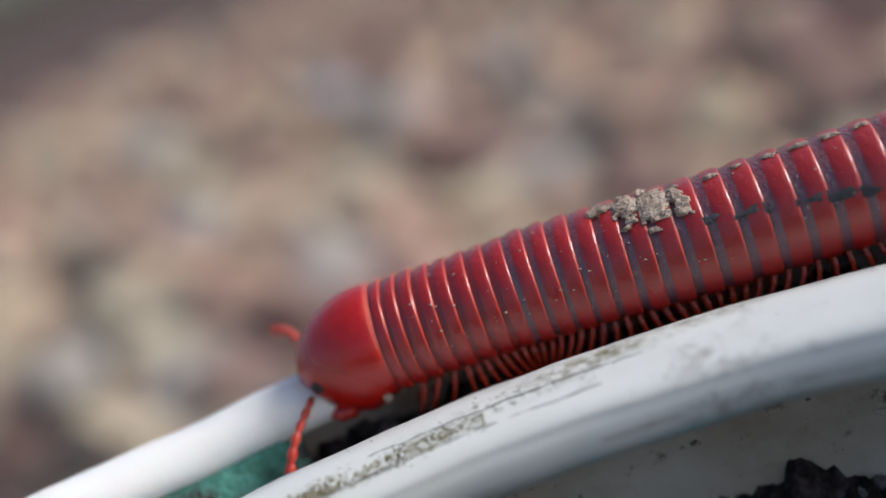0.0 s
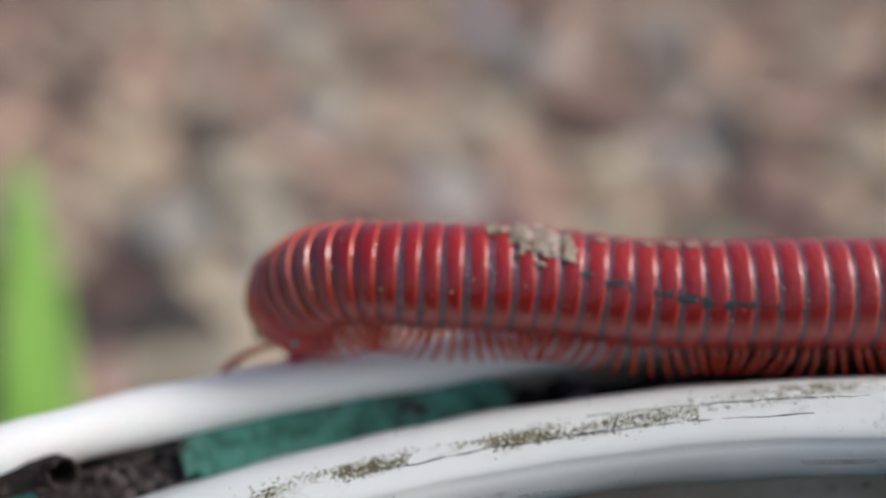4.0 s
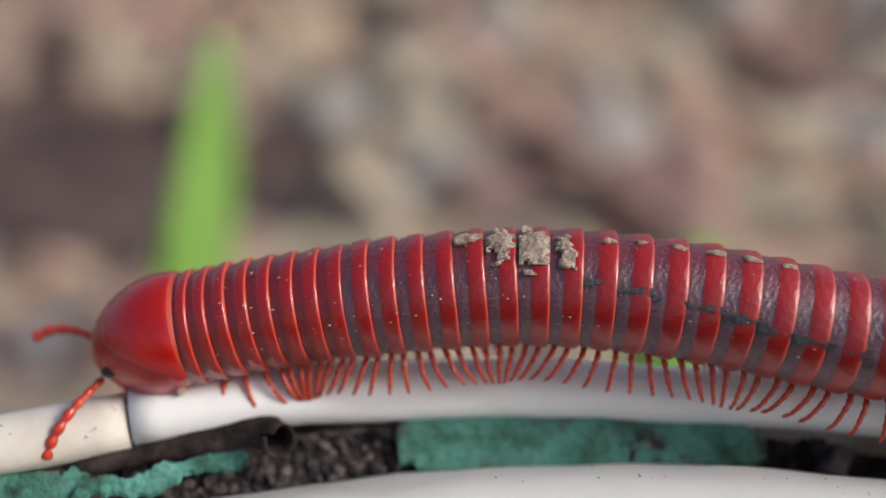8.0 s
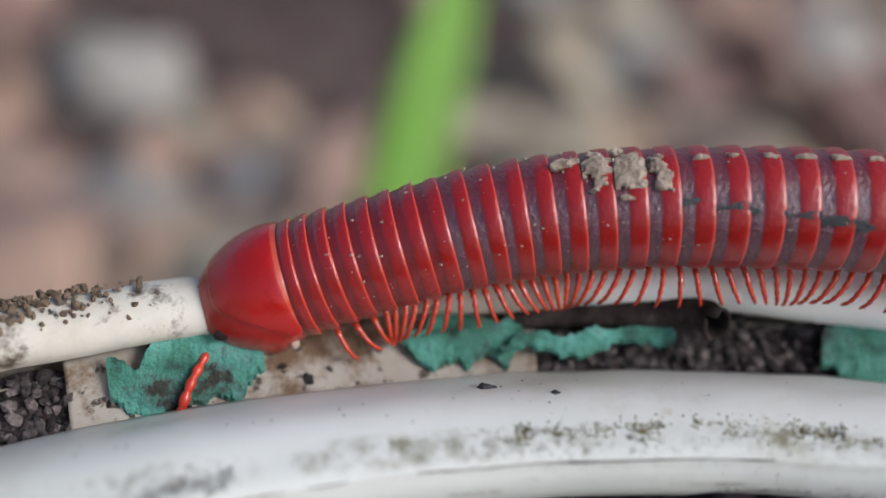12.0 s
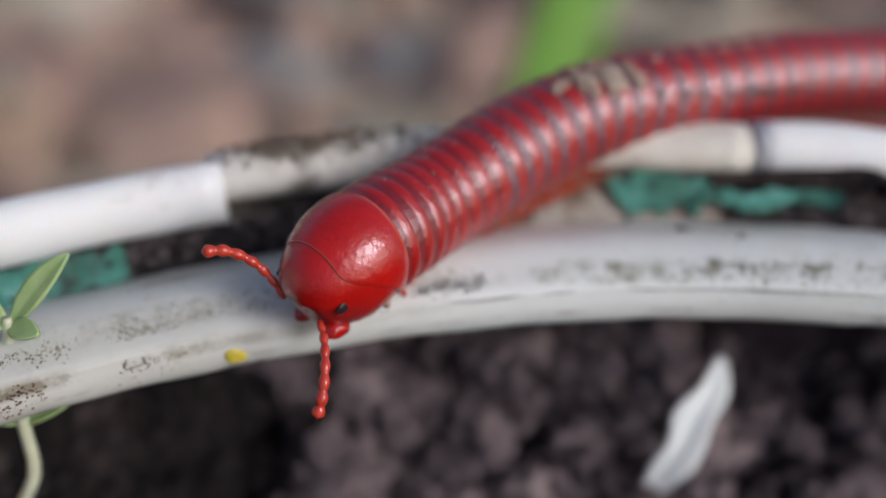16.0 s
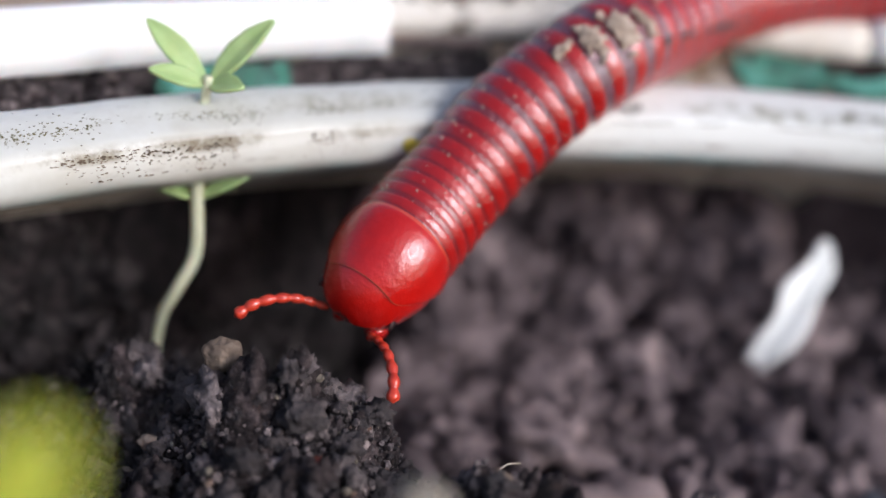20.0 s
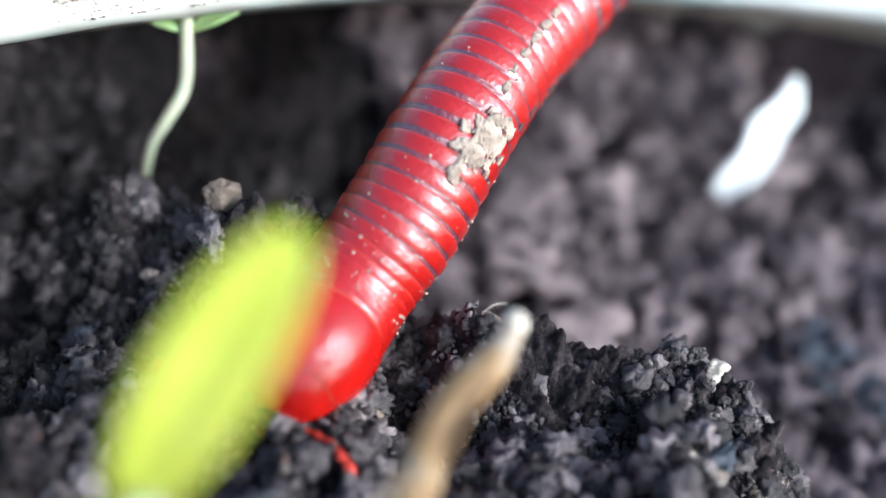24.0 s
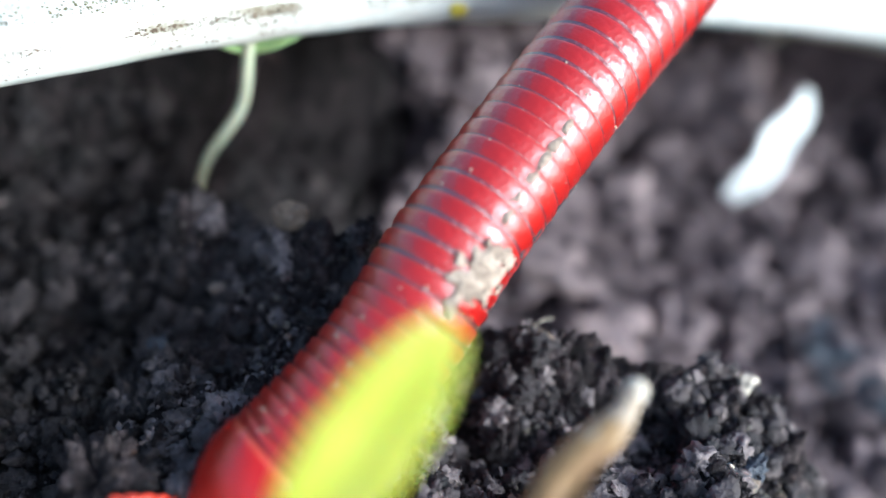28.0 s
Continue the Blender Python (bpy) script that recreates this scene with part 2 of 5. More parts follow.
DRY_SOIL = material("dry_grey_soil", [(0.0087, 0.0064, 0.0070), (0.0658, 0.0490, 0.0517), (0.1491, 0.1153, 0.1171)], 260, 0.8, 0.95, 0.0012, 700)
CRUMB = material("soil_crumb", [(0.0074, 0.0055, 0.0054), (0.0335, 0.0254, 0.0248), (0.1141, 0.0906, 0.0868), (0.3589, 0.2873, 0.2670)], 900, 0.45, 0.9, 0.0006, 1800, island=0.5)
# Much darker tones of SOIL and CRUMB, for the heap's left side.
BLACK_SOIL = material("black_soil", [(0.0022, 0.0018, 0.0016), (0.0118, 0.0086, 0.0084), (0.0467, 0.0353, 0.0345)], 1100, 0.5, 0.95, 0.0005, 3000, spots=[(1500, 0.62, 0.68, (0.05, 0.04, 0.03)), (500, 0.60, 0.70, (0.018, 0.022, 0.014))])
BLACK_CRUMB = material("black_crumb", [(0.0031, 0.0023, 0.0022), (0.0140, 0.0106, 0.0103), (0.0476, 0.0377, 0.0362), (0.1495, 0.1197, 0.1113)], 900, 0.5, 0.9, 0.0006, 1800, island=0.5)
DRY_CRUMB = material("dry_soil_crumb", [(0.0194, 0.0145, 0.0154), (0.0836, 0.0638, 0.0669), (0.1936, 0.1505, 0.1522), (0.3432, 0.2640, 0.2508)], 700, 0.75, 0.95, 0.0006, 1500, island=0.5)
GREY_CLOD = material("blue_grey_clod", [(0.0309, 0.0339, 0.0400), (0.0941, 0.1019, 0.1176), (0.1702, 0.1792, 0.1971)], 500, 0.75, 0.95, 0.0008, 1200)
GRAIN = material("sand_grain", [(0.075, 0.062, 0.045), (0.14, 0.115, 0.085), (0.20, 0.18, 0.15), (0.13, 0.06, 0.035)], 900, 0.6, 0.8, 0.0002, 2500, island=0.75)
PATINA = material("green_flaking_paint", [(0.012, 0.045, 0.034), (0.045, 0.17, 0.115), (0.10, 0.32, 0.255), (0.28, 0.56, 0.48)], 480, 0.6, 0.9, 0.0004, 1500, spots=[(240, 0.52, 0.62, (0.03, 0.03, 0.022))])
BARK = material("dark_bark", [(0.008, 0.006, 0.005), (0.028, 0.020, 0.018), (0.075, 0.058, 0.050)], 500, 0.8, None, 0.0003, 1500)
LITTER = material("ground_litter", [(0.125, 0.080, 0.075), (0.27, 0.175, 0.150), (0.43, 0.295, 0.215), (0.34, 0.310, 0.225), (0.58, 0.47, 0.40)], 25, 0.8, 0.95, 0.002, 120, island=0.5)
EARTH = material("brown_earth", [(0.040, 0.026, 0.024), (0.100, 0.068, 0.060), (0.21, 0.155, 0.130)], 40, 0.9, None, 0.003, 90)
PALE_STONE = material("pale_stone", [(0.252, 0.228, 0.198), (0.372, 0.348, 0.318)], 60, 0.75, None, 0.001, 150, per_object=0.4)
BLUE_STONE = material("blue_grey_stone", [(0.20, 0.22, 0.30), (0.30, 0.32, 0.42)], 60, 0.7, None, 0.001, 150)
GRASS = material("grass_green", [(0.20, 0.46, 0.06), (0.36, 0.62, 0.16)], 60, 0.5, stretch=(1, 1, 0.1), sub=0.2)
SPROUT = material("sprout_green", [(0.26, 0.38, 0.13), (0.38, 0.50, 0.22)], 500, 0.45, 0.6, 0.00005, 1500, sub=0.2)
STEM = material("pale_stem", [(0.42, 0.44, 0.28), (0.58, 0.58, 0.42)], 500, 0.5, sub=0.3)
LIME = material("lime_leaf", [(0.41, 0.45, 0.028), (0.54, 0.55, 0.07)], 250, 0.4, 0.5, 0.00005, 1200, sub=0.25, spots=[(420, 0.60, 0.72, (0.60, 0.60, 0.16))])
WHITE_STEM = material("white_green_stem", [(0.496, 0.544, 0.36), (0.624, 0.64, 0.528)], 400, 0.45, sub=0.3)
STRAW = material("dry_straw", [(0.11, 0.045, 0.012), (0.25, 0.15, 0.06), (0.50, 0.46, 0.40)], 170, 0.6, 0.8, 0.0001, 900)
CHIP = material("white_flake", [(0.70, 0.72, 0.68), (0.80, 0.81, 0.78)], 200, 0.5)
YELLOW = material("yellow_spot", [(0.55, 0.42, 0.03), (0.68, 0.55, 0.08)], 800, 0.5)
ROOT = material("root_fibre", [(0.40, 0.33, 0.24), (0.60, 0.54, 0.45)], 900, 0.7)
BROWN_BIT = material("brown_crumb", [(0.0930, 0.0620, 0.0434), (0.1860, 0.1364, 0.0961), (0.2604, 0.2139, 0.1674)], 700, 0.7, 0.85, 0.0002, 2000, per_object=0.4)


for m, level in ((SOIL, 0.2), (BLACK_SOIL, 0.2), (BLACK_CRUMB, 0.35), (DRY_SOIL, 0.12), (DRY_CRUMB, 0.15), (BARK, 0.15), (CRUMB, 0.45), (GREY_CLOD, 0.2), (EARTH, 0.1), (LITTER, 0.2)):
    m.node_tree.nodes["Principled BSDF"].inputs["Specular IOR Level"].default_value = level


# ---- building helpers ----
def link(name, verts, faces, mats, parent=None, label="", slots=None, smooth=True):
    """A mesh object from centimetre coordinates."""
    me = bpy.data.meshes.new(name)
    me.from_pydata([(v[0] * CM, v[1] * CM, v[2] * CM) for v in verts], [], faces)
    for m in mats if isinstance(mats, (list, tuple)) else [mats]:
        me.materials.append(m)
    if slots is not None:
        me.polygons.foreach_set("material_index", slots)
    me.polygons.foreach_set("use_smooth", [smooth] * len(me.polygons))
    me.update()
    ob = new(name, me)
    if parent is not None:
        ob.parent = parent
    if label:
        ob["label"] = label
    return ob


def empty(name, x, y, z, label, category, group="", kind=""):
    ob = new(name)
    ob.empty_display_size = 0.002
    ob.matrix_world = pose(x * CM, y * CM, z * CM)
    return tagged(ob, label, category, group, kind)


def ball(level=2):
    bm = bmesh.new()
    bmesh.ops.create_icosphere(bm, subdivisions=level, radius=1)
    v = np.array([p.co[:] for p in bm.verts])
    f = [[p.index for p in q.verts] for q in bm.faces]
    bm.free()
    return v, f


BALLS = {k: ball(k) for k in (1, 2, 3, 4)}


def lump(size, seed, level=2, rough=0.35, freq=1.6):
    """An uneven stone or crumb: verts round the origin and faces."""
    v, f = BALLS[level]
    out = []
    for p in v:
        q = Vector(p)
        d = 1 + rough * noise.noise(q * freq + Vector((seed * 7.3, seed * 3.1, seed))) + rough * 0.5 * noise.noise(q * freq * 2.7 + Vector((seed, 5, seed * 2.0)))
        out.append((q.x * d * size[0], q.y * d * size[1], q.z * d * size[2]))
    return out, f


def tube(points, radii, sides=10, cap=True):
    """Verts and faces of a round tube along points."""
    pts = [Vector(p) for p in points]
    verts, faces = [], []
    side = None
    for k, p in enumerate(pts):
        d = (pts[min(k + 1, len(pts) - 1)] - pts[max(k - 1, 0)]).normalized()
        if side is None:
            side = d.orthogonal().normalized()
        side = (side - d * side.dot(d)).normalized()
        up = d.cross(side)
        for s in range(sides):
            a = 2 * math.pi * s / sides
            q = p + (side * math.cos(a) + up * math.sin(a)) * radii[k]
            verts.append(q[:])
    for k in range(len(pts) - 1):
        for s in range(sides):
            a, b = k * sides + s, k * sides + (s + 1) % sides
            faces.append((a, b, b + sides, a + sides))
    if cap:
        faces.append(tuple(reversed(range(sides))))
        faces.append(tuple(range(len(verts) - sides, len(verts))))
    return verts, faces


def smooth_line(points, n):
    """A Catmull-Rom line of n points through the given ones."""
    p = [Vector(points[0]) * 2 - Vector(points[1])] + [Vector(q) for q in points] + [Vector(points[-1]) * 2 - Vector(points[-2])]
    out = []
    for k in range(n):
        u = k / (n - 1) * (len(points) - 1)
        i = min(int(u), len(points) - 2)
        f = u - i
        a, b, c, d = p[i:i + 4]
        out.append(0.5 * ((2 * b) + (c - a) * f + (2 * a - 5 * b + 4 * c - d) * f * f + (3 * b - a - 3 * c + d) * f ** 3))
    return out


def bent(th):
    """How far the soft pot is pressed out of round at the angle th."""
    th = (th + math.pi) % (2 * math.pi) - math.pi
    a = max(-0.6, min(0.66, th))
    out = max(0.0, abs(th) - (0.6 if th < 0 else 0.66))
    return (0.029 + 0.028 * a - 0.907 * a * a - 0.92 * a ** 3) / (1 + 3 * out * out)


def ring_point(r, z, th):
    """A place at r outwards from the lip's middle, height z, and angle th from the +y axis towards +x."""
    q = RIM + bent(th) + r
    return (q * math.sin(th), q * math.cos(th), z)


def ring_radius(x, y):
    """How far outwards from the lip's middle a place lies."""
    return math.hypot(x, y) - RIM - bent(math.atan2(x, y))


def swept(profile, a0, a1, n, closed_ends=True, wobble=0.0, seed=0.0, sag=0.0):
    """A profile of (r, z) swept round the pot from angle a0 to a1."""
    verts, faces = [], []
    k = len(profile)
    full = abs(a1 - a0) > 6.28
    steps = n if full else n + 1
    for i in range(steps):
        th = a0 + (a1 - a0) * i / n
        for r, z in profile:
            w = wobble * noise.noise(Vector((th * 25, r * 4 + seed, z * 4)))
            verts.append(ring_point(r + w, z + w * 0.7 - sag * max(0.0, min(1.0, th / 0.22)), th))
    for i in range(n):
        for j in range(k - 1):
            a, b = i * k + j, ((i + 1) % steps) * k + j
            faces.append((a, b, b + 1, a + 1))
    if closed_ends and not full:
        faces.append(tuple(range(k)))
        faces.append(tuple(reversed(range((steps - 1) * k, steps * k))))
    return verts, faces


# ---- soil shape ----
MOUNDS = [(-4.75, 7.75, 0.45, 0.36), (-3.75, 6.95, 0.16, 0.30), (-1.75, 5.80, 0.35, 0.50), (-4.54, 5.60, 0.20, 0.30), (-3.12, 5.58, 0.20, 0.25), (-2.66, 6.65, 0.12, 0.20), (-1.53, 6.60, 0.10, 0.20)]
TRENCHES = (((-3.24, 5.34, -1.21), (-3.26, 5.63, -1.15), (-3.29, 5.94, -1.09), (-3.31, 6.29, -1.00), (-3.26, 6.67, -0.91), (-3.14, 7.09, -0.72)),
            ((-3.76, 5.96, -1.32), (-3.67, 6.23, -1.24), (-3.57, 6.53, -1.15), (-3.38, 6.88, -0.98), (-3.15, 7.17, -0.70)),
            ((-4.18, 5.22, -1.74), (-4.05, 5.41, -1.54), (-3.92, 5.61, -1.35), (-3.71, 5.85, -1.10), (-3.45, 6.20, -0.87), (-3.27, 6.56, -0.62)),
            ((-3.82, 5.01, -1.26), (-3.80, 5.31, -1.24), (-3.77, 5.60, -1.22), (-3.63, 5.96, -1.11), (-3.44, 6.38, -1.01)))


def soft(v):
    v = max(0.0, min(1.0, v))
    return v * v * (3 - 2 * v)


def crest_line(x, y):
    return float(np.interp(x, [-6, -5, -4.45, -3.97, -3.3, -2.95, -2.69, -2.2, -1.65, -1.1, -0.5, 0.5, 2], [7.6, 7.4, 7.25, 7.15, 7.05, 6.85, 6.75, 6.75, 6.7, 6.5, 6.3, 5.9, 5.5])) + 0.16 * noise.noise(Vector((x, y, 0)) * 1.7)


def soil_height(x, y):
    """A heap on the near side with a crest across the pot, a hollow behind it and a bank up to the wall."""
    r = ring_radius(x, y)
    low = float(np.interp(r, [-4, -2, -1, 0.07, 0.6, 0.85, 1.0], [-2.6, -2.35, -2.25, -2.0, -1.75, -1.26, -0.94]))
    low += 0.6 * soft((x - 0.8) / 1.6) * soft((r + 1.2) / 1.2)
    crest_y = crest_line(x, y)
    crest_z = float(np.interp(x, [-6, -5, -4.45, -3.97, -3.6, -3.3, -2.95, -2.69, -2.2, -1.65, -1.1, -0.5, 0.5, 2], [-1.7, -1.5, -1.25, -0.97, -0.87, -0.95, -1.25, -1.05, -1.15, -1.02, -1.4, -1.8, -2.2, -2.4]))
    front = crest_z - float(np.interp(crest_y - y, [-0.2, 0, 0.3, 0.5, 0.9, 1.3, 2.2, 4.0], [0.06, 0, 0.20, 0.28, 0.22, 0.14, 0.30, 0.6]))
    q = Vector((x, y, 0))
    heap = soft((crest_y + 0.28 - y) / 0.4)
    z = low + (max(front, low) - low) * heap
    for mx, my, h, s in MOUNDS:
        z += h * math.exp(-((x - mx) ** 2 + (y - my) ** 2) / (2 * s * s))
    z += 0.10 * noise.noise(q * 1.3) + 0.09 * noise.noise(q * 3.1)
    floor = z - 0.5
    for line in TRENCHES:
        for a, b in zip(line, line[1:]):
            dx, dy = b[0] - a[0], b[1] - a[1]
            u = max(0.0, min(1.0, ((x - a[0]) * dx + (y - a[1]) * dy) / (dx * dx + dy * dy)))
            d = math.hypot(x - a[0] - u * dx, y - a[1] - u * dy)
            if d < 0.9:
                z = min(z, max(floor, a[2] + u * (b[2] - a[2])) + 4.0 * max(0.0, d - 0.18))
    return z


def soil_crumble(x, y):
    """The fine relief of the soil: clumps and crumbs with sharp dark creases between them."""
    q = Vector((x, y, 0))
    q = q + noise.noise_vector(q * 3.0) * 0.08
    z = 0.0
    for f, h in ((1.9, 0.13), (4.3, 0.10), (9.0, 0.07), (19.0, 0.05), (41.0, 0.026)):
        z += h * (2 * abs(noise.noise(q * f + Vector((f, 0, 0)))) ** 0.8 - 0.5)
    return z


# ---- pot and setting ----
LIP_TOP = [(-0.165, -0.07), (-0.12, -0.042), (-0.06, -0.028), (0.0, -0.015), (0.05, 0.0), (0.12, 0.008), (0.20, 0.0), (0.30, -0.038), (0.40, -0.090), (0.50, -0.145), (0.58, -0.200)]


def build_pots():
    pot = empty("plant_pot", 0, 0, 0, "round white plastic plant pot filled with dark soil", "plant pot")
    lip = [(0.32, -0.60), (0.06, -0.46), (-0.08, -0.37), (-0.15, -0.315), (-0.185, -0.27), (-0.198, -0.225), (-0.194, -0.17), (-0.186, -0.128), (-0.176, -0.113), (-0.174, -0.09)] + LIP_TOP + [(0.635, -0.24), (0.63, -0.33), (0.58, -0.42), (0.50, -0.50)]
    v, f = swept(lip, 0, 2 * math.pi, 420, wobble=0.012)
    link("rim", v, f, RIM_PLASTIC, pot, "white plastic rim, scuffed and spotted with dirt")
    v, f = swept([(0.50, -0.50), (0.55, -0.64), (1.08, -1.0), (1.12, -1.5), (1.05, -6.0), (0.2, -12.9), (-8.0, -12.9), (-8.0, -12.7), (0.1, -12.7), (0.95, -6.0), (1.02, -1.5), (0.98, -1.05), (0.44, -0.72), (0.32, -0.60)], 0, 2 * math.pi, 180)
    for k, p in enumerate(v):
        th, r = math.atan2(p[0], p[1]), ring_radius(p[0], p[1])
        if r > 0.25 and p[2] > -9:
            keep = 1 - soft((th - 0.02) / 0.3) if th > 0 else 1.0
            v[k] = ring_point(0.32 + (r - 0.32) * max(0.12, keep), p[2], th)
    link("wall", v, f, DIRTY, pot, "dirty white plastic wall")
    outer = empty("outer_pot", 0, 0, 0, "second white plastic pot round the first, its rim cracked", "plant pot")
    for a0, a1, dr, dz, tall in ((-0.058, 3.3, 0.0, 0.11, 0.155), (-0.385, -0.060, 0.03, 0.10, 0.14), (-2.9, -0.378, -0.02, 0.045, 0.195)):
        prof = []
        for k in range(15):
            a = math.pi * (1.25 - 1.5 * k / 14)
            prof.append((0.97 + dr + 0.17 * math.cos(a), dz + tall * math.sin(a)))
        n = max(16, int((a1 - a0) * 70))
        v, f = swept(prof, a0, a1, n, wobble=0.012, seed=a0, sag=0.15 if a0 > -0.06 else 0.0)
        if dr == 0.03:
            for k, q in enumerate(v):
                th = math.atan2(q[0], q[1])
                go = soft((th + 0.20) / 0.13)
                v[k] = ring_point(ring_radius(q[0], q[1]) - 0.03 * go, q[2] - 0.01 * go, th)
        link("rim", v, f, STAINED if dr == 0.03 else PLASTIC, outer, "brown-stained length of rim" if dr == 0.03 else "length of rounded white plastic rim")
    v, f = swept([(0.93, -0.14), (1.16, -0.85), (1.18, -8), (0.3, -13.0), (0.4, -13.0), (1.30, -8), (1.28, -0.8), (1.10, -0.14)], 0, 2 * math.pi, 180)
    link("wall", v, f, DIRTY, outer, "stained plastic wall")
    v, f = swept([(0.60, -0.36), (0.66, -0.27), (0.78, -0.19), (0.90, -0.10), (0.97, -0.02), (1.02, -0.04), (0.95, -0.16), (0.80, -0.26)], -0.31, -0.075, 120, wobble=0.03)
    link("ledge", v, f, RUSTY, outer, "beige ledge speckled with rust-brown dirt")
    return pot, outer


def dry(x, y):
    """Whether the soil is of the drier, greyer kind that lies behind the heap."""
    return y > crest_line(x, y) + 0.28 + 0.25 * noise.noise(Vector((x * 2, y * 2, 4))) and -3.8 + noise.noise(Vector((x, y, 6))) * 0.5 < x < 1.6 + noise.noise(Vector((x, y, 9)))


def blackest(x, y):
    """The blackest soil, on the heap's left side and behind its crest there."""
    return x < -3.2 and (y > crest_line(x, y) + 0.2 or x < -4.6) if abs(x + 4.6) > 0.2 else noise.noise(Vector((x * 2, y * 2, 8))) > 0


def build_soil():
    verts, faces, slots, idx = [], [], [], {}
    edge = 10.16

    def lines(a, b, fine, coarse):
        return list(np.arange(-edge, a, coarse)) + list(np.arange(a, b, fine)) + list(np.arange(b, edge + coarse, coarse))

    xs, ys = lines(-5.6, -0.6, 0.016, 0.06), lines(4.6, 7.8, 0.016, 0.06)
    for i, x in enumerate(xs):
        for j, y in enumerate(ys):
            if math.hypot(x, y) < RIM + 1.0:
                idx[i, j] = len(verts)
                verts.append((x, y, soil_height(x, y) + (soil_crumble(x, y) if y > 3 else 0.0)))
    for i in range(len(xs) - 1):
        for j in range(len(ys) - 1):
            c = [(i, j), (i + 1, j), (i + 1, j + 1), (i, j + 1)]
            if all(q in idx for q in c):
                faces.append([idx[q] for q in c])
                slots.append(1 if dry(xs[i], ys[j]) else 2 if blackest(xs[i], ys[j]) else 0)
    soil = link("soil", verts, faces, [SOIL, DRY_SOIL, BLACK_SOIL], slots=slots)
    tagged(soil, "dark moist heap of potting soil before drier grey soil", "soil", kind="structure")
    v, f = swept([(0.50, -0.50), (0.62, -0.36), (0.72, -0.28), (0.82, -0.21), (0.98, -0.14)], -0.8, 0.30, 150, closed_ends=False, wobble=0.09)
    v = [(p[0], p[1], p[2] - 0.5 * soft((math.atan2(p[0], p[1]) - 0.22) / 0.08)) for p in v]
    tagged(link("gap_soil", v, f, SOIL), "dark soil trapped between the two rims", "soil", kind="structure")


def scatter(name, count, place, sizes, mat, label, category, level=1, rough=0.4, seed=3):
    """Many lumps joined in one object of stuff."""
    rng = random.Random(seed)
    forms = [lump((1, 1, 1), 20 + k, level, rough, 2.4) for k in range(16)]
    verts, faces = [], []
    for _ in range(count):
        x, y, z = place(rng)
        s = rng.uniform(*sizes) * rng.choice((0.6, 0.8, 1, 1, 1.3))
        v, f = rng.choice(forms)
        m = Euler((rng.uniform(0, 6.3), rng.uniform(0, 6.3), rng.uniform(0, 6.3))).to_matrix() @ Matrix.Diagonal((s * rng.uniform(0.7, 1.3), s, s * rng.uniform(0.5, 1.0)))
        a = np.array(v) @ np.array(m.transposed()) + (x, y, z)
        b = len(verts)
        verts.extend(a.tolist())
        faces.extend([[b + q for q in g] for g in f])
    return tagged(link(name, verts, faces, mat, smooth=level > 1), label, category, kind="stuff")


def spot(rng, x0, x1, y0, y1, kind):
    """A place on the soil, on the moist heap, the dry part or anywhere; crumbs gather in clumps."""
    while True:
        x, y = rng.uniform(x0, x1), rng.uniform(y0, y1)
        if math.hypot(x, y) > RIM + 0.9 or kind != "any" and dry(x, y) != (kind == "dry"):
            continue
        clump = noise.noise(Vector((x * 2.2, y * 2.2, 7)))
        if clump < rng.uniform(-0.9, 0.0):
            continue
        bed = soil_height(x, y) + min(soil_crumble(x, y), 0.06)
        return x, y, bed + rng.uniform(0.0, 0.05) * max(0.0, clump + 0.3)


def on_heap(rng):
    return spot(rng, -4.7, -0.6, 4.5, 7.3, "moist")


def on_black_heap(rng):
    while True:
        x, y, z = spot(rng, -5.8, -3.1, 4.5, 8.4, "moist")
        if blackest(x, y):
            return x, y, z


def in_hollow(rng):
    return spot(rng, -6.2, 1.6, 6.6, 9.95, "dry")


def in_pot(rng):
    return spot(rng, -6.0, 4.5, 3.6, 9.9, "any")


def off_heap(rng):
    return spot(rng, -0.6, 4.8, 4.5, 9.9, "moist")


def in_gap(rng):
    th = rng.uniform(-0.75, 0.27)
    r = rng.uniform(0.58, 0.95)
    return ring_point(r, float(np.interp(r, [0.50, 0.62, 0.72, 0.82, 0.98], [-0.50, -0.36, -0.28, -0.21, -0.14])) + rng.uniform(-0.01, 0.02), th)


def in_gap_left(rng):
    th = rng.uniform(-0.27, -0.06)
    r = rng.uniform(0.66, 0.99)
    return ring_point(r, float(np.interp(r, [0.50, 0.62, 0.72, 0.82, 0.98], [-0.50, -0.36, -0.28, -0.21, -0.10])) + rng.uniform(0.0, 0.03), th)


def on_back_rim(rng):
    th = min(-0.27, rng.gauss(-0.325, 0.03))
    a = rng.gauss(1.45, 0.45)
    return ring_point(1.02 + 0.17 * math.cos(a), 0.12 + 0.135 * math.sin(a), max(-0.375, th))


def on_ground(rng):
    while True:
        y = 16 + 200 * rng.uniform(0, 1) ** 1.6
        x = rng.uniform(-1, 1) * (22 + y * 0.75)
        if noise.noise(Vector((x * 0.07, y * 0.05, 2))) > rng.uniform(-0.45, 0.15) + (0.22 if x < 4 else -0.6):
            return x, y, -13.0


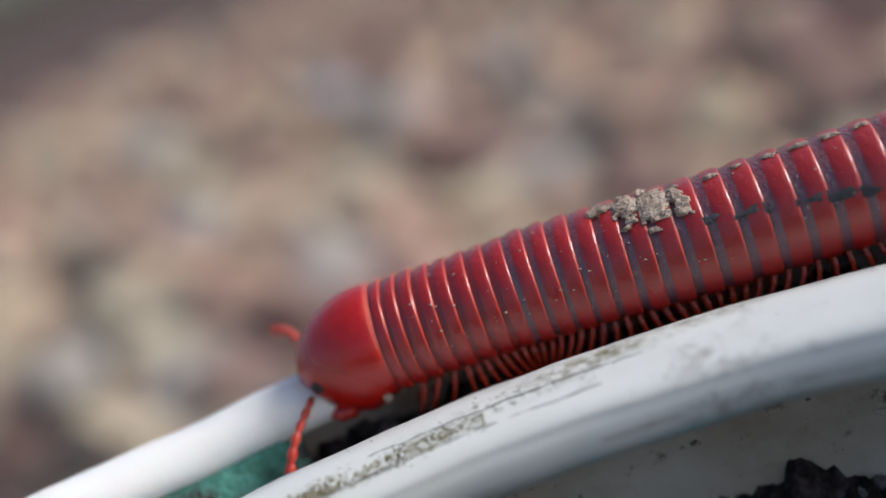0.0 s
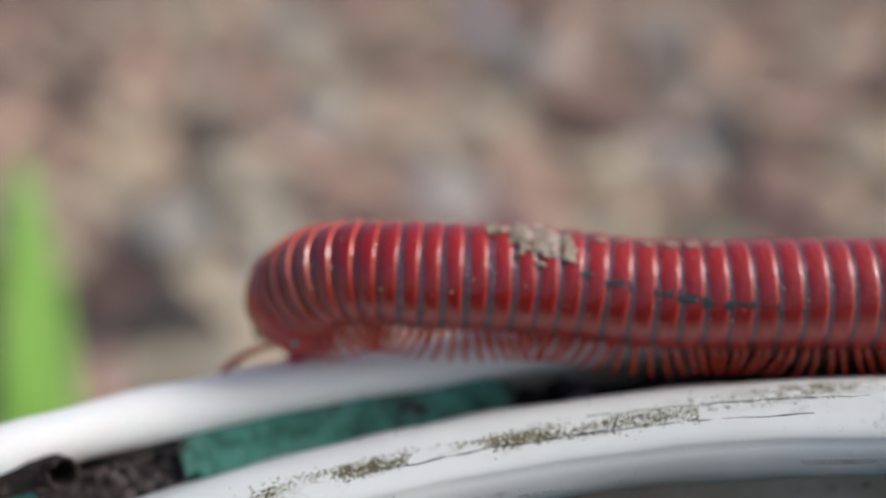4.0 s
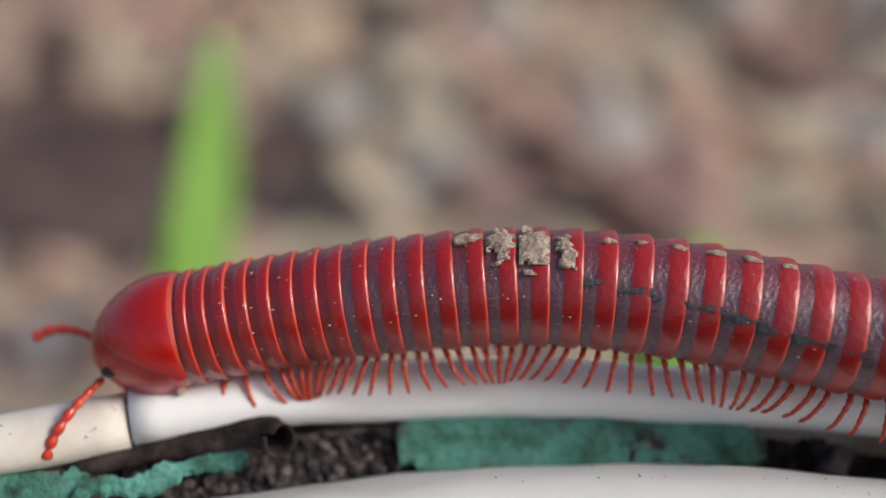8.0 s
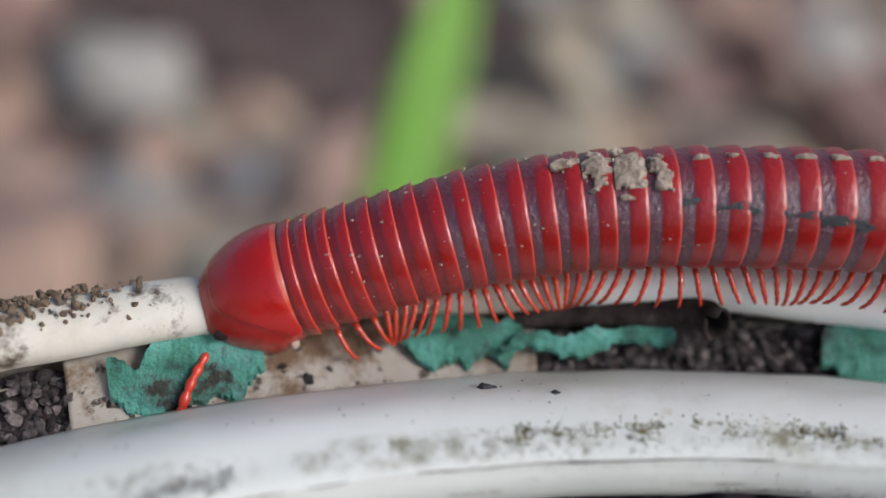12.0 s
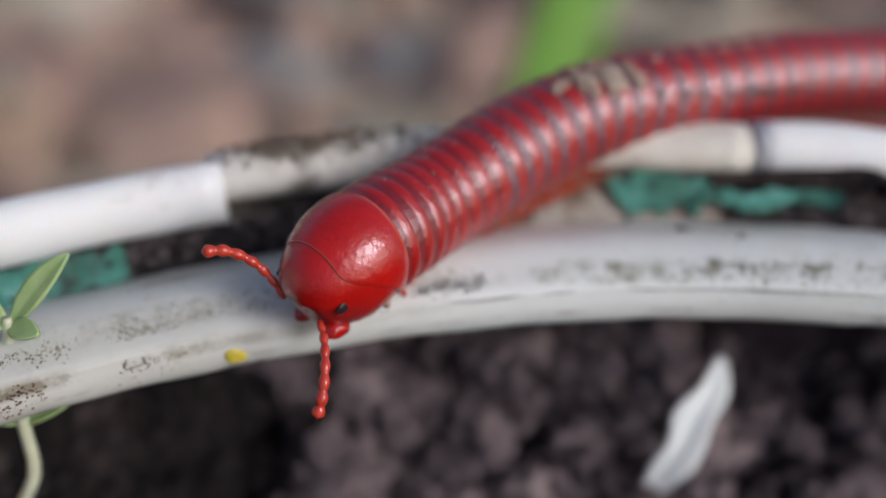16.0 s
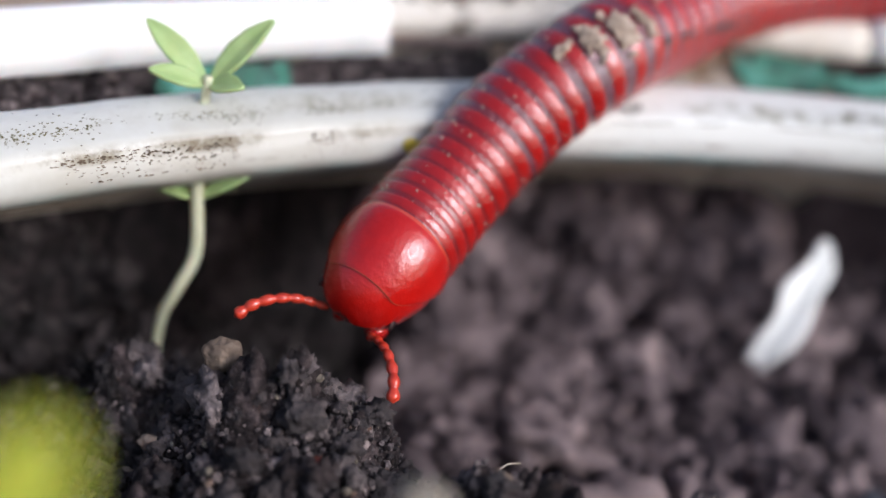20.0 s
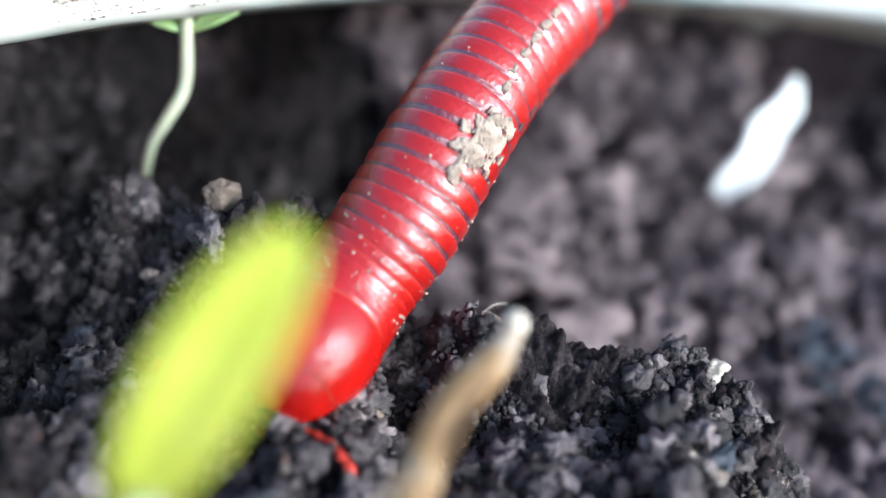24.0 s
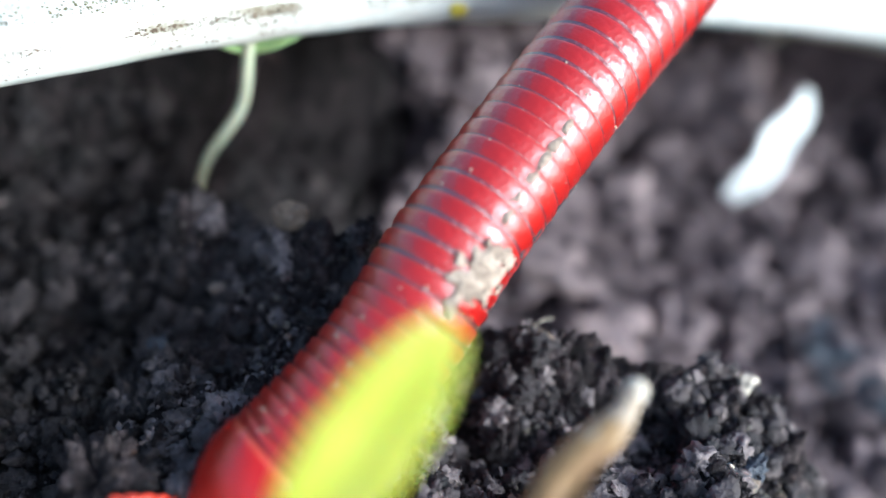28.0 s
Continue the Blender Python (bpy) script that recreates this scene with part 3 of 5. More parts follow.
def build_ground():
    verts, faces = [], []
    n = 120
    for i in range(n + 1):
        for j in range(n + 1):
            u, w = 2 * i / n - 1, 2 * j / n - 1
            x, y = 400 * u * abs(u) + 60000 * u ** 9, 400 * w * abs(w) + 60000 * w ** 9
            verts.append((x, y, -13.2 + 0.5 * noise.noise(Vector((x * 0.06, y * 0.06, 0)))))
    for i in range(n):
        for j in range(n):
            a = i * (n + 1) + j
            faces.append((a, a + n + 1, a + n + 2, a + 1))
    tagged(link("ground", verts, faces, EARTH), "bare brown earth under leaf litter", "ground", kind="structure")
    scatter("leaf_litter", 2900, on_ground, (1.0, 3.0), LITTER, "fallen leaves, chips and gravel in browns and beige", "litter", 1, 0.5, 5)
    rng = random.Random(8)
    for x, y, s, m, word in ((30, 78, 3.2, BLUE_STONE, "blue-grey"), (-12.8, 40, 2.7, PALE_STONE, "whitish"), (6.6, 42, 2.3, PALE_STONE, "whitish"), (13.6, 44, 3.0, PALE_STONE, "beige"), (3.1, 52, 2.2, PALE_STONE, "beige"), (-6.2, 32, 2.2, PALE_STONE, "beige"), (-10.2, 31, 2.2, PALE_STONE, "beige"),
                             (24, 41, 2.4, PALE_STONE, "pale"), (28, 62, 3.2, PALE_STONE, "pale"), (13, 60, 3.0, PALE_STONE, "beige"), (36, 60, 3.4, PALE_STONE, "beige"), (20, 96, 3.6, PALE_STONE, "pale")):
        v, f = lump((s, s * 0.8, s * 0.6), x, 3, 0.3)
        ob = link("stone", v, f, m)
        ob.matrix_world = pose(x * CM, y * CM, (-13.0 + s * 0.3) * CM, 0, 0, rng.uniform(0, 360))
        tagged(ob, word + " stone lying in the leaf litter", "stone", "stones on the ground")


# ---- plants ----
def leaf_mesh(base, tip, width, normal, fold=0.25, droop=0.15, n=18, thick=0.02, blunt=0.75, ragged=0.05):
    """A pointed oval leaf with a fold along its rib."""
    base, tip, normal = Vector(base), Vector(tip), Vector(normal).normalized()
    along = tip - base
    side = along.cross(normal).normalized()
    up = side.cross(along).normalized()
    verts, faces = [], []
    m = 8
    for layer in (0, 1):
        for i in range(n + 1):
            u = i / n
            w = width * math.sin(math.pi * min(1, u * 0.97 + 0.015)) ** blunt
            for j in range(m + 1):
                s = 2 * j / m - 1
                e = 1 + ragged * noise.noise(Vector((u * (9 if ragged < 0.1 else 4), s * 1.2, 1)))
                p = base + along * u + side * (s * w * e) + up * (fold * w * abs(s) - droop * along.length * (u - 0.5) ** 2 - layer * thick)
                verts.append(p[:])
    k = (n + 1) * (m + 1)
    for i in range(n):
        for j in range(m):
            a = i * (m + 1) + j
            faces.append((a, a + 1, a + m + 2, a + m + 1))
            faces.append((k + a, k + a + m + 1, k + a + m + 2, k + a + 1))
    edge = [j for j in range(m + 1)] + [(i + 1) * (m + 1) - 1 for i in range(1, n + 1)] + [n * (m + 1) + j for j in range(m - 1, -1, -1)] + [i * (m + 1) for i in range(n - 1, 0, -1)]
    for a, b in zip(edge, edge[1:] + edge[:1]):
        faces.append((a, k + a, k + b, b))
    return verts, faces


def build_plants():
    sd = empty("seedling", -4.6, 7.7, soil_height(-4.6, 7.7), "slender green seedling with a pale stem rooted in soil", "seedling")
    o = Vector((-4.6, 7.7, soil_height(-4.6, 7.7)))

    def local(points):
        return [(Vector(p) - o)[:] for p in points]

    line = smooth_line([(-4.68, 7.74, -1.60), (-4.62, 7.76, -1.24), (-4.53, 7.80, -1.04), (-4.45, 7.88, -0.84), (-4.45, 7.94, -0.46), (-4.43, 8.00, -0.06), (-4.405, 8.036, 0.14)], 30)
    v, f = tube(local(line), [0.022 + 0.014 * math.sin(k / 29 * 3.1) for k in range(30)], 12)
    link("stem", v, f, STEM, sd, "pale whitish-green stem")
    for tip, w in (((-4.129, 8.235, 0.421), 0.070), ((-4.759, 8.154, 0.364), 0.066), ((-4.199, 7.929, 0.167), 0.06), ((-4.673, 7.931, 0.194), 0.06)):
        v, f = leaf_mesh((-4.41, 8.03, 0.10), tip, w, (0, -0.5, 1))
        link("leaf", local(v), f, SPROUT, sd, "small green leaf")
    for tip in ((-4.188, 7.977, -0.363), (-4.724, 7.929, -0.457)):
        v, f = leaf_mesh((-4.449, 7.932, -0.518), tip, 0.045, (0, -0.3, 1))
        link("leaf", local(v), f, SPROUT, sd, "narrow seed leaf")

    global SPROUT_THING, STALK_THING
    fg = SPROUT_THING = empty("sprout", -3.22, 4.44, -1.62, "young sprout with a broad lime-green leaf on a whitish stem", "seedling")
    o = Vector((-3.22, 4.44, -1.62))
    line = smooth_line([(-3.20, 4.42, soil_height(-3.20, 4.42) - 0.2), (-3.368, 4.519, -0.479), (-3.496, 4.633, -0.095), (-3.711, 4.788, 0.128)], 20)
    v, f = tube(local(line), [0.11 - 0.03 * k / 19 for k in range(20)], 14)
    link("stem", v, f, WHITE_STEM, fg, "thick whitish stem")
    v, f = leaf_mesh((-3.739, 4.787, 0.106), (-3.365, 5.223, 0.835), 0.155, (-0.2, -0.75, 0.65), 0.2, 0.2, 26, 0.03, 0.42)
    link("leaf", local(v), f, LIME, fg, "broad lime-green leaf held upright")
    v, f = leaf_mesh((-3.711, 4.77, 0.106), (-4.194, 4.350, -0.124), 0.13, (0, -0.4, 1), 0.2, 0.2, 20, 0.03, 0.5)
    link("leaf", local(v), f, LIME, fg, "lime-green leaf bent down")

    st = STALK_THING = empty("dry_stalk", -2.86, 4.68, -1.62, "dead straw-coloured stalk leaning out of the soil", "dead stem")
    o = Vector((-2.86, 4.68, -1.62))
    line = smooth_line([(-3.007, 4.526, -1.717), (-3.067, 4.669, -1.178), (-3.037, 4.873, -0.738), (-2.891, 5.162, -0.459), (-2.795, 5.463, -0.306), (-2.602, 5.671, -0.148), (-2.552, 5.784, -0.103)], 30)
    v, f = tube(local(line), [(0.082 + 0.02 * noise.noise(Vector((k * 0.35, 0, 0)))) * (0.62 if k > 25 else 0.62 + 0.38 * soft((26 - k) / 4)) for k in range(30)], 12)
    link("stalk", v, f, STRAW, st)
    for base, tip, w in (((-3.044, 4.758, -0.931), (-2.857, 5.240, -0.352), 0.075), ((-2.891, 5.17, -0.43), (-2.624, 5.653, -0.128), 0.06), ((-3.002, 4.960, -0.642), (-2.940, 5.203, -0.335), 0.05)):
        v, f = leaf_mesh(base, tip, w, (-0.6, -0.6, 0.6), 0.5, 0.2, 18, 0.012, 0.5, 0.6)
        link("shred", local(v), f, STRAW, st, "peeling straw-coloured shred")
    v, f = lump((0.055, 0.05, 0.065), 4, 2, 0.3)
    tip = link("tip", v, f, ROOT, st, "pale broken tip")
    tip.matrix_parent_inverse = Matrix()
    tip.location = (Vector((-2.543, 5.795, -0.083)) - o) * CM

    for x, y, blades in ((-3.0, 25, (((0, 0, 0.0), (2.5, 0.3, 11.4), 0.72, "tall broad green blade"), ((-0.1, 0.2, 0), (1.4, 0.8, 8.6), 0.7, "green blade"))),
                         (9.2, 25, (((0, 0, 0), (0.5, 0, 6.0), 0.8, "green blade"), ((0.2, 0.1, 0), (-1.2, 0.6, 4.8), 0.6, "short green blade")))):
        gr = empty("grass_plant", x, y, -13.1, "upright green grass plant growing outside the pot", "grass", "grass plants outside the pot")
        for base, tip, w, lab in blades:
            v, f = leaf_mesh(base, tip, w, (0.1, -1, 0.1), 0.2, 0.05, 20, 0.04)
            link("blade", v, f, GRASS, gr, lab)


# ---- small things ----
def placed(name, size, at, mat, label, category, group="", seed=1.0, level=3, rough=0.35, turn=(0, 0, 0)):
    v, f = lump(size, seed, level, rough)
    ob = link(name, v, f, mat)
    ob.matrix_world = pose(at[0] * CM, at[1] * CM, at[2] * CM, *turn)
    return tagged(ob, label, category, group)


def on_soil(x, y, up=0.0):
    return (x, y, soil_height(x, y) + soil_crumble(x, y) + up)


def build_small():
    # flaking green paint, twig and grit between the rims
    def flake(th0, th1, r0, r1, z0, z1, seed, tilt):
        verts, faces, on = [], [], {}
        n, m = 120, 40
        w1, k = m + 1, (n + 1) * (m + 1)
        for layer in (0, 1):
            for i in range(n + 1):
                for j in range(m + 1):
                    u, w = i / n, j / m
                    q = Vector((u * 9, w * 3, seed))
                    on[i, j] = 1.5 * min(w, 1 - w) + 3.2 * min(u, 1 - u, 0.3) + 0.5 * noise.noise(q * 0.5) + 0.18 * noise.noise(q * 1.9) > 0.5
                    h = 0.05 * noise.noise(q * 0.55) + 0.018 * noise.noise(q * 1.6) + 0.015 * max(0.0, noise.noise(q * 3.1)) + 0.010 * noise.noise(q * 6.5)
                    th = th0 + (th1 - th0) * u
                    verts.append(ring_point(r0 + (r1 - r0) * w + h, z0 + (z1 - z0) * w + tilt * u + h - layer * 0.03, th))
        cell = {(i, j): all(on[i + p, j + q] for p in (0, 1) for q in (0, 1)) for i in range(n) for j in range(m)}
        for (i, j), there in cell.items():
            if there:
                c = [i * w1 + j, (i + 1) * w1 + j, (i + 1) * w1 + j + 1, i * w1 + j + 1]
                faces.append(c)
                faces.append([k + p for p in reversed(c)])
                for e, side in ((0, (i, j - 1)), (1, (i + 1, j)), (2, (i, j + 1)), (3, (i - 1, j))):
                    if not cell.get(side, False):
                        faces.append((c[(e + 1) % 4], c[e], k + c[e], k + c[(e + 1) % 4]))
        return verts, faces

    for args, lab in (((0.075, 0.2, 0.645, 0.843, -0.28, -0.05, 1.0, 0.0), "large crust of flaking blue-green paint between the rims"),
                      ((0.155, 0.27, 0.657, 0.843, -0.27, -0.07, 2.0, -0.02), "crust of flaking blue-green paint between the rims"),
                      ((-0.100, -0.003, 0.69, 0.75, -0.14, -0.075, 3.0, 0.03), "long pale blue-green flake lying on soil"),
                      ((-0.145, -0.082, 0.70, 0.86, -0.20, -0.01, 4.0, 0.0), "blue-green paint flake standing on edge"),
                      ((-0.29, -0.215, 0.657, 0.868, -0.27, 0.01, 5.0, 0.06), "blue-green shard leaning on the wall"),
                      ((-0.52, -0.44, 0.657, 0.843, -0.31, -0.11, 6.0, 0.0), "blue-green paint flake between the rims")):
        v, f = flake(*args)
        tagged(link("paint_flake", v, f, PATINA, smooth=False), lab, "paint flake", "flakes of green paint")

    tw = empty("hollow_twig", 0, 0, 0, "short dark hollow twig lying between the rims", "twig")
    line = smooth_line([ring_point(0.88, -0.07, -0.085), ring_point(0.85, -0.03, -0.045), ring_point(0.81, 0.01, -0.012), ring_point(0.74, 0.035, 0.008), ring_point(0.64, 0.055, 0.015)], 22)
    v, f = tube(line, [0.062 + 0.03 * k / 21 + 0.008 * noise.noise(Vector((k * 0.5, 0, 0))) for k in range(22)], 22, cap=False)
    v = [tuple(Vector(p) + noise.noise_vector(Vector(p) * 11) * 0.024) for p in v]
    v2, f2 = tube(line, [0.03 + 0.045 * k / 21 for k in range(22)], 22, cap=False)
    q = len(v)
    v = list(v) + list(v2)
    for k in range(22):
        lean = Vector(line[21] - line[20]).normalized() * (0.08 * noise.noise(Vector((k * 1.1, 3, 0))))
        for w in (21 * 22 + k, q + 21 * 22 + k):
            v[w] = tuple(Vector(v[w]) + lean)
    f = list(f) + [tuple(reversed([q + k for k in g])) for g in f2]
    f += [(21 * 22 + k, 21 * 22 + (k + 1) % 22, q + 21 * 22 + (k + 1) % 22, q + 21 * 22 + k) for k in range(22)]
    link("bark", v, f, BARK, tw)
    v, f = tube(line[:6], [0.03] * 6, 14)
    link("pith", v, f, CRACK, tw, "dark pith inside")

    # marks on the lip
    rng = random.Random(4)

    def lip_top(r):
        pts = [(-0.198, -0.225), (-0.186, -0.128)] + LIP_TOP
        return float(np.interp(r, [p[0] for p in pts], [p[1] for p in pts]))

    def crust(name, th0, th1, r0, r1, count, size, mat, label, category):
        verts, faces = [], []
        forms = [lump((1, 1, 0.2), k + 0.5, 1, 0.5) for k in range(8)]
        for _ in range(count):
            u = rng.uniform(0, 1)
            th, r = th0 + (th1 - th0) * u, rng.gauss((r0 + r1) / 2, (r1 - r0) / 4)
            if noise.noise(Vector((th * 21, r * 8, 3))) + 0.6 * noise.noise(Vector((th * 75, r * 14, 5))) < rng.uniform(-0.35, 0.2):
                continue
            s = rng.uniform(*size)
            c = ring_point(r, lip_top(r) + s * 0.1, th)
            v, f = rng.choice(forms)
            m = Euler((0, 0, rng.uniform(0, 6.3))).to_matrix()
            b = len(verts)
            verts.extend([tuple(Vector(c) + (m @ Vector(p)) * s) for p in v])
            faces.extend([[b + k for k in g] for g in f])
        return tagged(link(name, verts, faces, mat, smooth=False), label, category, kind="stuff")

    crust("algae_crust", 0.11, 0.36, -0.07, 0.05, 3600, (0.002, 0.010), ALGAE, "thin crust of grey-green algae and dirt on the white rim", "algae")
    crust("algae_crust", -0.10, 0.08, -0.10, 0.02, 2200, (0.002, 0.009), ALGAE, "thin crust of grey-green algae and dirt on the white rim", "algae")
    crust("algae_crust", -0.46, -0.31, -0.08, 0.0, 550, (0.002, 0.006), ALGAE, "streak of grey-green algae on the white rim", "algae")
    crust("dirt_crust", -0.28, -0.235, -0.14, -0.02, 420, (0.002, 0.010), GRIME, "patch of dark dirt on the white rim", "dirt")
    crust("dirt_specks", 0.0, 0.32, -0.225, -0.185, 520, (0.002, 0.006), CRACK, "black specks on the rim's lower edge", "dirt")
    crust("dirt_specks", -0.7, 0.75, -0.16, 0.42, 560, (0.002, 0.007), CRACK, "dark specks of dirt on the white rim", "dirt")
    crust("dirt_streak", -0.66, -0.40, -0.20, -0.17, 900, (0.003, 0.010), BROWN_DIRT, "brown streak of dirt along the rim's lower edge", "dirt")
    crust("algae_crust", -0.66, -0.44, -0.10, 0.04, 900, (0.002, 0.009), ALGAE, "green-brown smear of algae on the rim", "algae")
    for th0, th1, r, w in ((0.17, 0.42, -0.05, 0.006), (0.30, 0.46, 0.06, 0.004), (-0.30, 0.16, -0.168, 0.005)):
        n = 90
        line = [ring_point(r + 0.02 * noise.noise(Vector((k * 0.13, r, 0))), lip_top(r) + 0.0005, th0 + (th1 - th0) * k / n) for k in range(n + 1)]
        v, f = tube(line, [w * max(0.15, 0.6 + 0.9 * noise.noise(Vector((k * 0.3, r, 5)))) for k in range(n + 1)], 6)
        tagged(link("scratch", v, f, CRACK), "dark dirty scratch along the white rim", "scratch", "scratches on the rim")
    placed("yellow_spot", (0.055, 0.045, 0.012), ring_point(-0.198, -0.19, -0.386), YELLOW, "small yellow spot stuck on the white rim", "stain", seed=2, turn=(80, 0, 22))
    placed("grit", (0.05, 0.04, 0.035), ring_point(0.32, -0.07, math.atan2(-1.02, 9.38)), GRIME, "dark grain of dirt lying on the rim", "grit", seed=3)
    placed("grit", (0.03, 0.02, 0.02), ring_point(0.20, -0.01, math.atan2(-0.70, 9.3)), GRIME, "dark grain of dirt lying on the rim", "grit", seed=4)

    # in the soil
    fl = leaf_mesh((-0.27, -0.26, -0.42), (0.14, 0.22, 0.46), 0.115, (0.3, -0.5, 1), 0.45, 0.5, 26, 0.04, 0.5, 0.75)
    ob = link("white_flake", fl[0], fl[1], CHIP)
    ob.matrix_world = pose(-0.75 * CM, 9.12 * CM, -1.46 * CM)
    tagged(ob, "white curled flake lying on the soil", "flake")
    placed("pebble", (0.095, 0.075, 0.08), on_soil(-4.04, 7.05, 0.05), BROWN_BIT, "small tan pebble on the soil mound", "pebble", "pebbles on the soil", 5, level=4, rough=0.28)
    for x, y, s, lab, m in ((-2.66, 6.63, 0.085, "light brown crumb of bark on the soil", BROWN_BIT), (-3.12, 6.25, 0.055, "brown and white crumb on the soil", BROWN_BIT), (-2.3, 6.7, 0.055, "pale crumb on the soil", BROWN_BIT),
                           (-1.53, 6.62, 0.09, "pale curled rootlet on the soil", ROOT), (-2.75, 5.75, 0.055, "round tan pebble on the soil", BROWN_BIT), (-3.35, 6.2, 0.06, "reddish crumb on the soil", BROWN_BIT), (-1.6, 6.01, 0.06, "orange crumb on the soil", BROWN_BIT), (-1.3, 6.1, 0.06, "orange crumb on the soil", BROWN_BIT)):
        s *= 0.72
        placed("crumb", (s, s * 0.8, s * 0.9), on_soil(x, y, s * 0.4), m, lab, "crumb", "crumbs on the soil", x * 3, rough=0.75)
    for x, y, up, sx, lab, m in ((-4.61, 5.62, 0.10, 0.22, "crumbly grey clod of soil on the heap", SOIL), (-3.12, 5.58, 0.04, 0.13, "dark grey clod of soil", CRUMB), (-4.62, 5.05, 0.02, 0.10, "dark grey clod of soil", CRUMB), (-2.2, 5.95, 0.02, 0.14, "dark grey clod of soil", CRUMB), (-1.62, 6.1, 0.02, 0.12, "pale grey clod of soil", GREY_CLOD),
                                 (-0.25, 7.75, 0.05, 0.4, "blue-grey clod in the hollow", GREY_CLOD), (-0.9, 6.05, 0.03, 0.26, "blue-grey clod of soil", GREY_CLOD), (-1.78, 5.58, 0.02, 0.12, "blue-grey clod of soil", GREY_CLOD)):
        z = soil_height(x, y) + up
        v, f = lump((sx, sx * 0.8, sx * 0.7), x * 5, 4, 0.75, 2.6)
        ob = link("soil_clod", v, f, m, smooth=False)
        ob.matrix_world = pose(x * CM, y * CM, z * CM, 20, 10, x * 90)
        tagged(ob, lab, "clod", "clods of soil")
    for x, y, up, g, lab, m in ((-3.47, 6.64, 0.02, 0.06, "small red-brown seed on the soil", RED_SEED), (-3.36, 6.26, 0.02, 0.04, "orange crumb on the soil", BROWN_BIT), (-4.36, 6.86, 0.05, 0.05, "pale grain on the soil", GRAIN), (-4.45, 6.78, 0.03, 0.035, "pale grain on the soil", GRAIN), (-4.30, 6.74, 0.02, 0.04, "pale grain on the soil", GRAIN),
                              (-2.90, 6.50, 0.02, 0.05, "blue-grey grain on the soil", GREY_CLOD), (-4.60, 6.55, 0.02, 0.06, "blue-black grain on the soil", GREY_CLOD), (-2.75, 6.85, 0.02, 0.05, "tan crumb on the soil", BROWN_BIT)):
        placed("grain", (g, g * 0.75, g * 0.7), on_soil(x, y, up), m, lab, "grain", "grains on the soil", x * 7 + y, level=3, rough=0.35)
    for name, lines in (("white_root", (((-5.20, 5.46, -1.59), (-5.01, 5.44, -1.50), (-4.89, 5.38, -1.47), (-4.78, 5.31, -1.58), (-4.75, 5.23, -1.76)), ((-5.02, 5.52, -1.37), (-4.96, 5.44, -1.45), (-4.93, 5.38, -1.53), (-4.93, 5.28, -1.68)))),
                        ("white_root", (((-0.53, 5.91, -1.09), (-0.64, 5.85, -0.99), (-0.72, 5.73, -1.02), (-0.69, 5.60, -1.18)), ((-0.64, 5.86, -1.0), (-0.58, 5.72, -1.06), (-0.61, 5.62, -1.23))))):
        rt = empty(name, *lines[0][-1], "thin white branching root sticking out of the soil", "root", "white roots")
        for line in lines:
            pts = [(Vector(p) - Vector(lines[0][-1]))[:] for p in line]
            v, f = tube(smooth_line(pts, 26), [0.016 + 0.006 * noise.noise(Vector((k * 0.4, pts[0][0], 0))) for k in range(26)], 8)
            link("branch", v, f, WHITE_ROOT, rt)
    line = [Vector(on_soil(x, y, 0.03)) for x, y in ((-2.98, 6.73), (-2.76, 6.79), (-2.57, 6.82), (-2.43, 6.85))]
    v, f = tube(smooth_line([p[:] for p in line], 20), [0.028 + 0.012 * noise.noise(Vector((k * 0.6, 4, 0))) for k in range(20)], 9)
    v = [tuple(Vector(p) + noise.noise_vector(Vector(p) * 14) * 0.015) for p in v]
    tagged(link("bark_sliver", v, f, BARK, smooth=False), "thin black sliver of bark on the soil crest", "bark")
    rg = random.Random(12)
    for k in range(7):
        x, y = rg.uniform(-4.2, -1.2), rg.uniform(5.0, 6.6)
        p = Vector(on_soil(x, y, 0.05))
        pts = [p]
        d = Vector((rg.uniform(-1, 1), rg.uniform(-1, 1), rg.uniform(0, 0.6))).normalized()
        for _ in range(7):
            d = (d + Vector((rg.uniform(-1, 1), rg.uniform(-1, 1), rg.uniform(-0.6, 0.5))) * 0.6).normalized()
            pts.append(pts[-1] + d * 0.07)
        v, f = tube(smooth_line([q[:] for q in pts], 24), [0.006 * (1 - 0.02 * i) for i in range(24)], 6)
        tagged(link("rootlet", v, f, ROOT), "thin pale rootlet on the soil", "root", "rootlets in the soil")


build_pots()
build_ground()
build_soil()
scatter("soil_crumbs", 3600, on_heap, (0.010, 0.042), CRUMB, "loose moist black crumbs on the soil heap", "soil", 2, 0.75, 21)
scatter("soil_lumps", 850, on_heap, (0.03, 0.085), CRUMB, "moist dark lumps on the soil heap", "soil", 3, 0.8, 31)
scatter("fine_crumbs", 17000, on_heap, (0.005, 0.019), CRUMB, "fine moist black crumbs on the soil heap", "soil", 1, 0.6, 27)
scatter("soil_crumbs", 2600, on_black_heap, (0.010, 0.042), BLACK_CRUMB, "near-black crumbs on the left of the soil heap", "soil", 2, 0.75, 41)
scatter("soil_lumps", 560, on_black_heap, (0.03, 0.085), BLACK_CRUMB, "near-black lumps on the left of the soil heap", "soil", 3, 0.8, 43)
scatter("fine_crumbs", 4500, on_black_heap, (0.004, 0.015), BLACK_CRUMB, "fine near-black crumbs on the left of the soil heap", "soil", 1, 0.6, 47)
scatter("dry_crumbs", 3600, in_hollow, (0.02, 0.10), DRY_CRUMB, "loose dry grey crumbs of soil", "soil", 2, 0.7, 24)
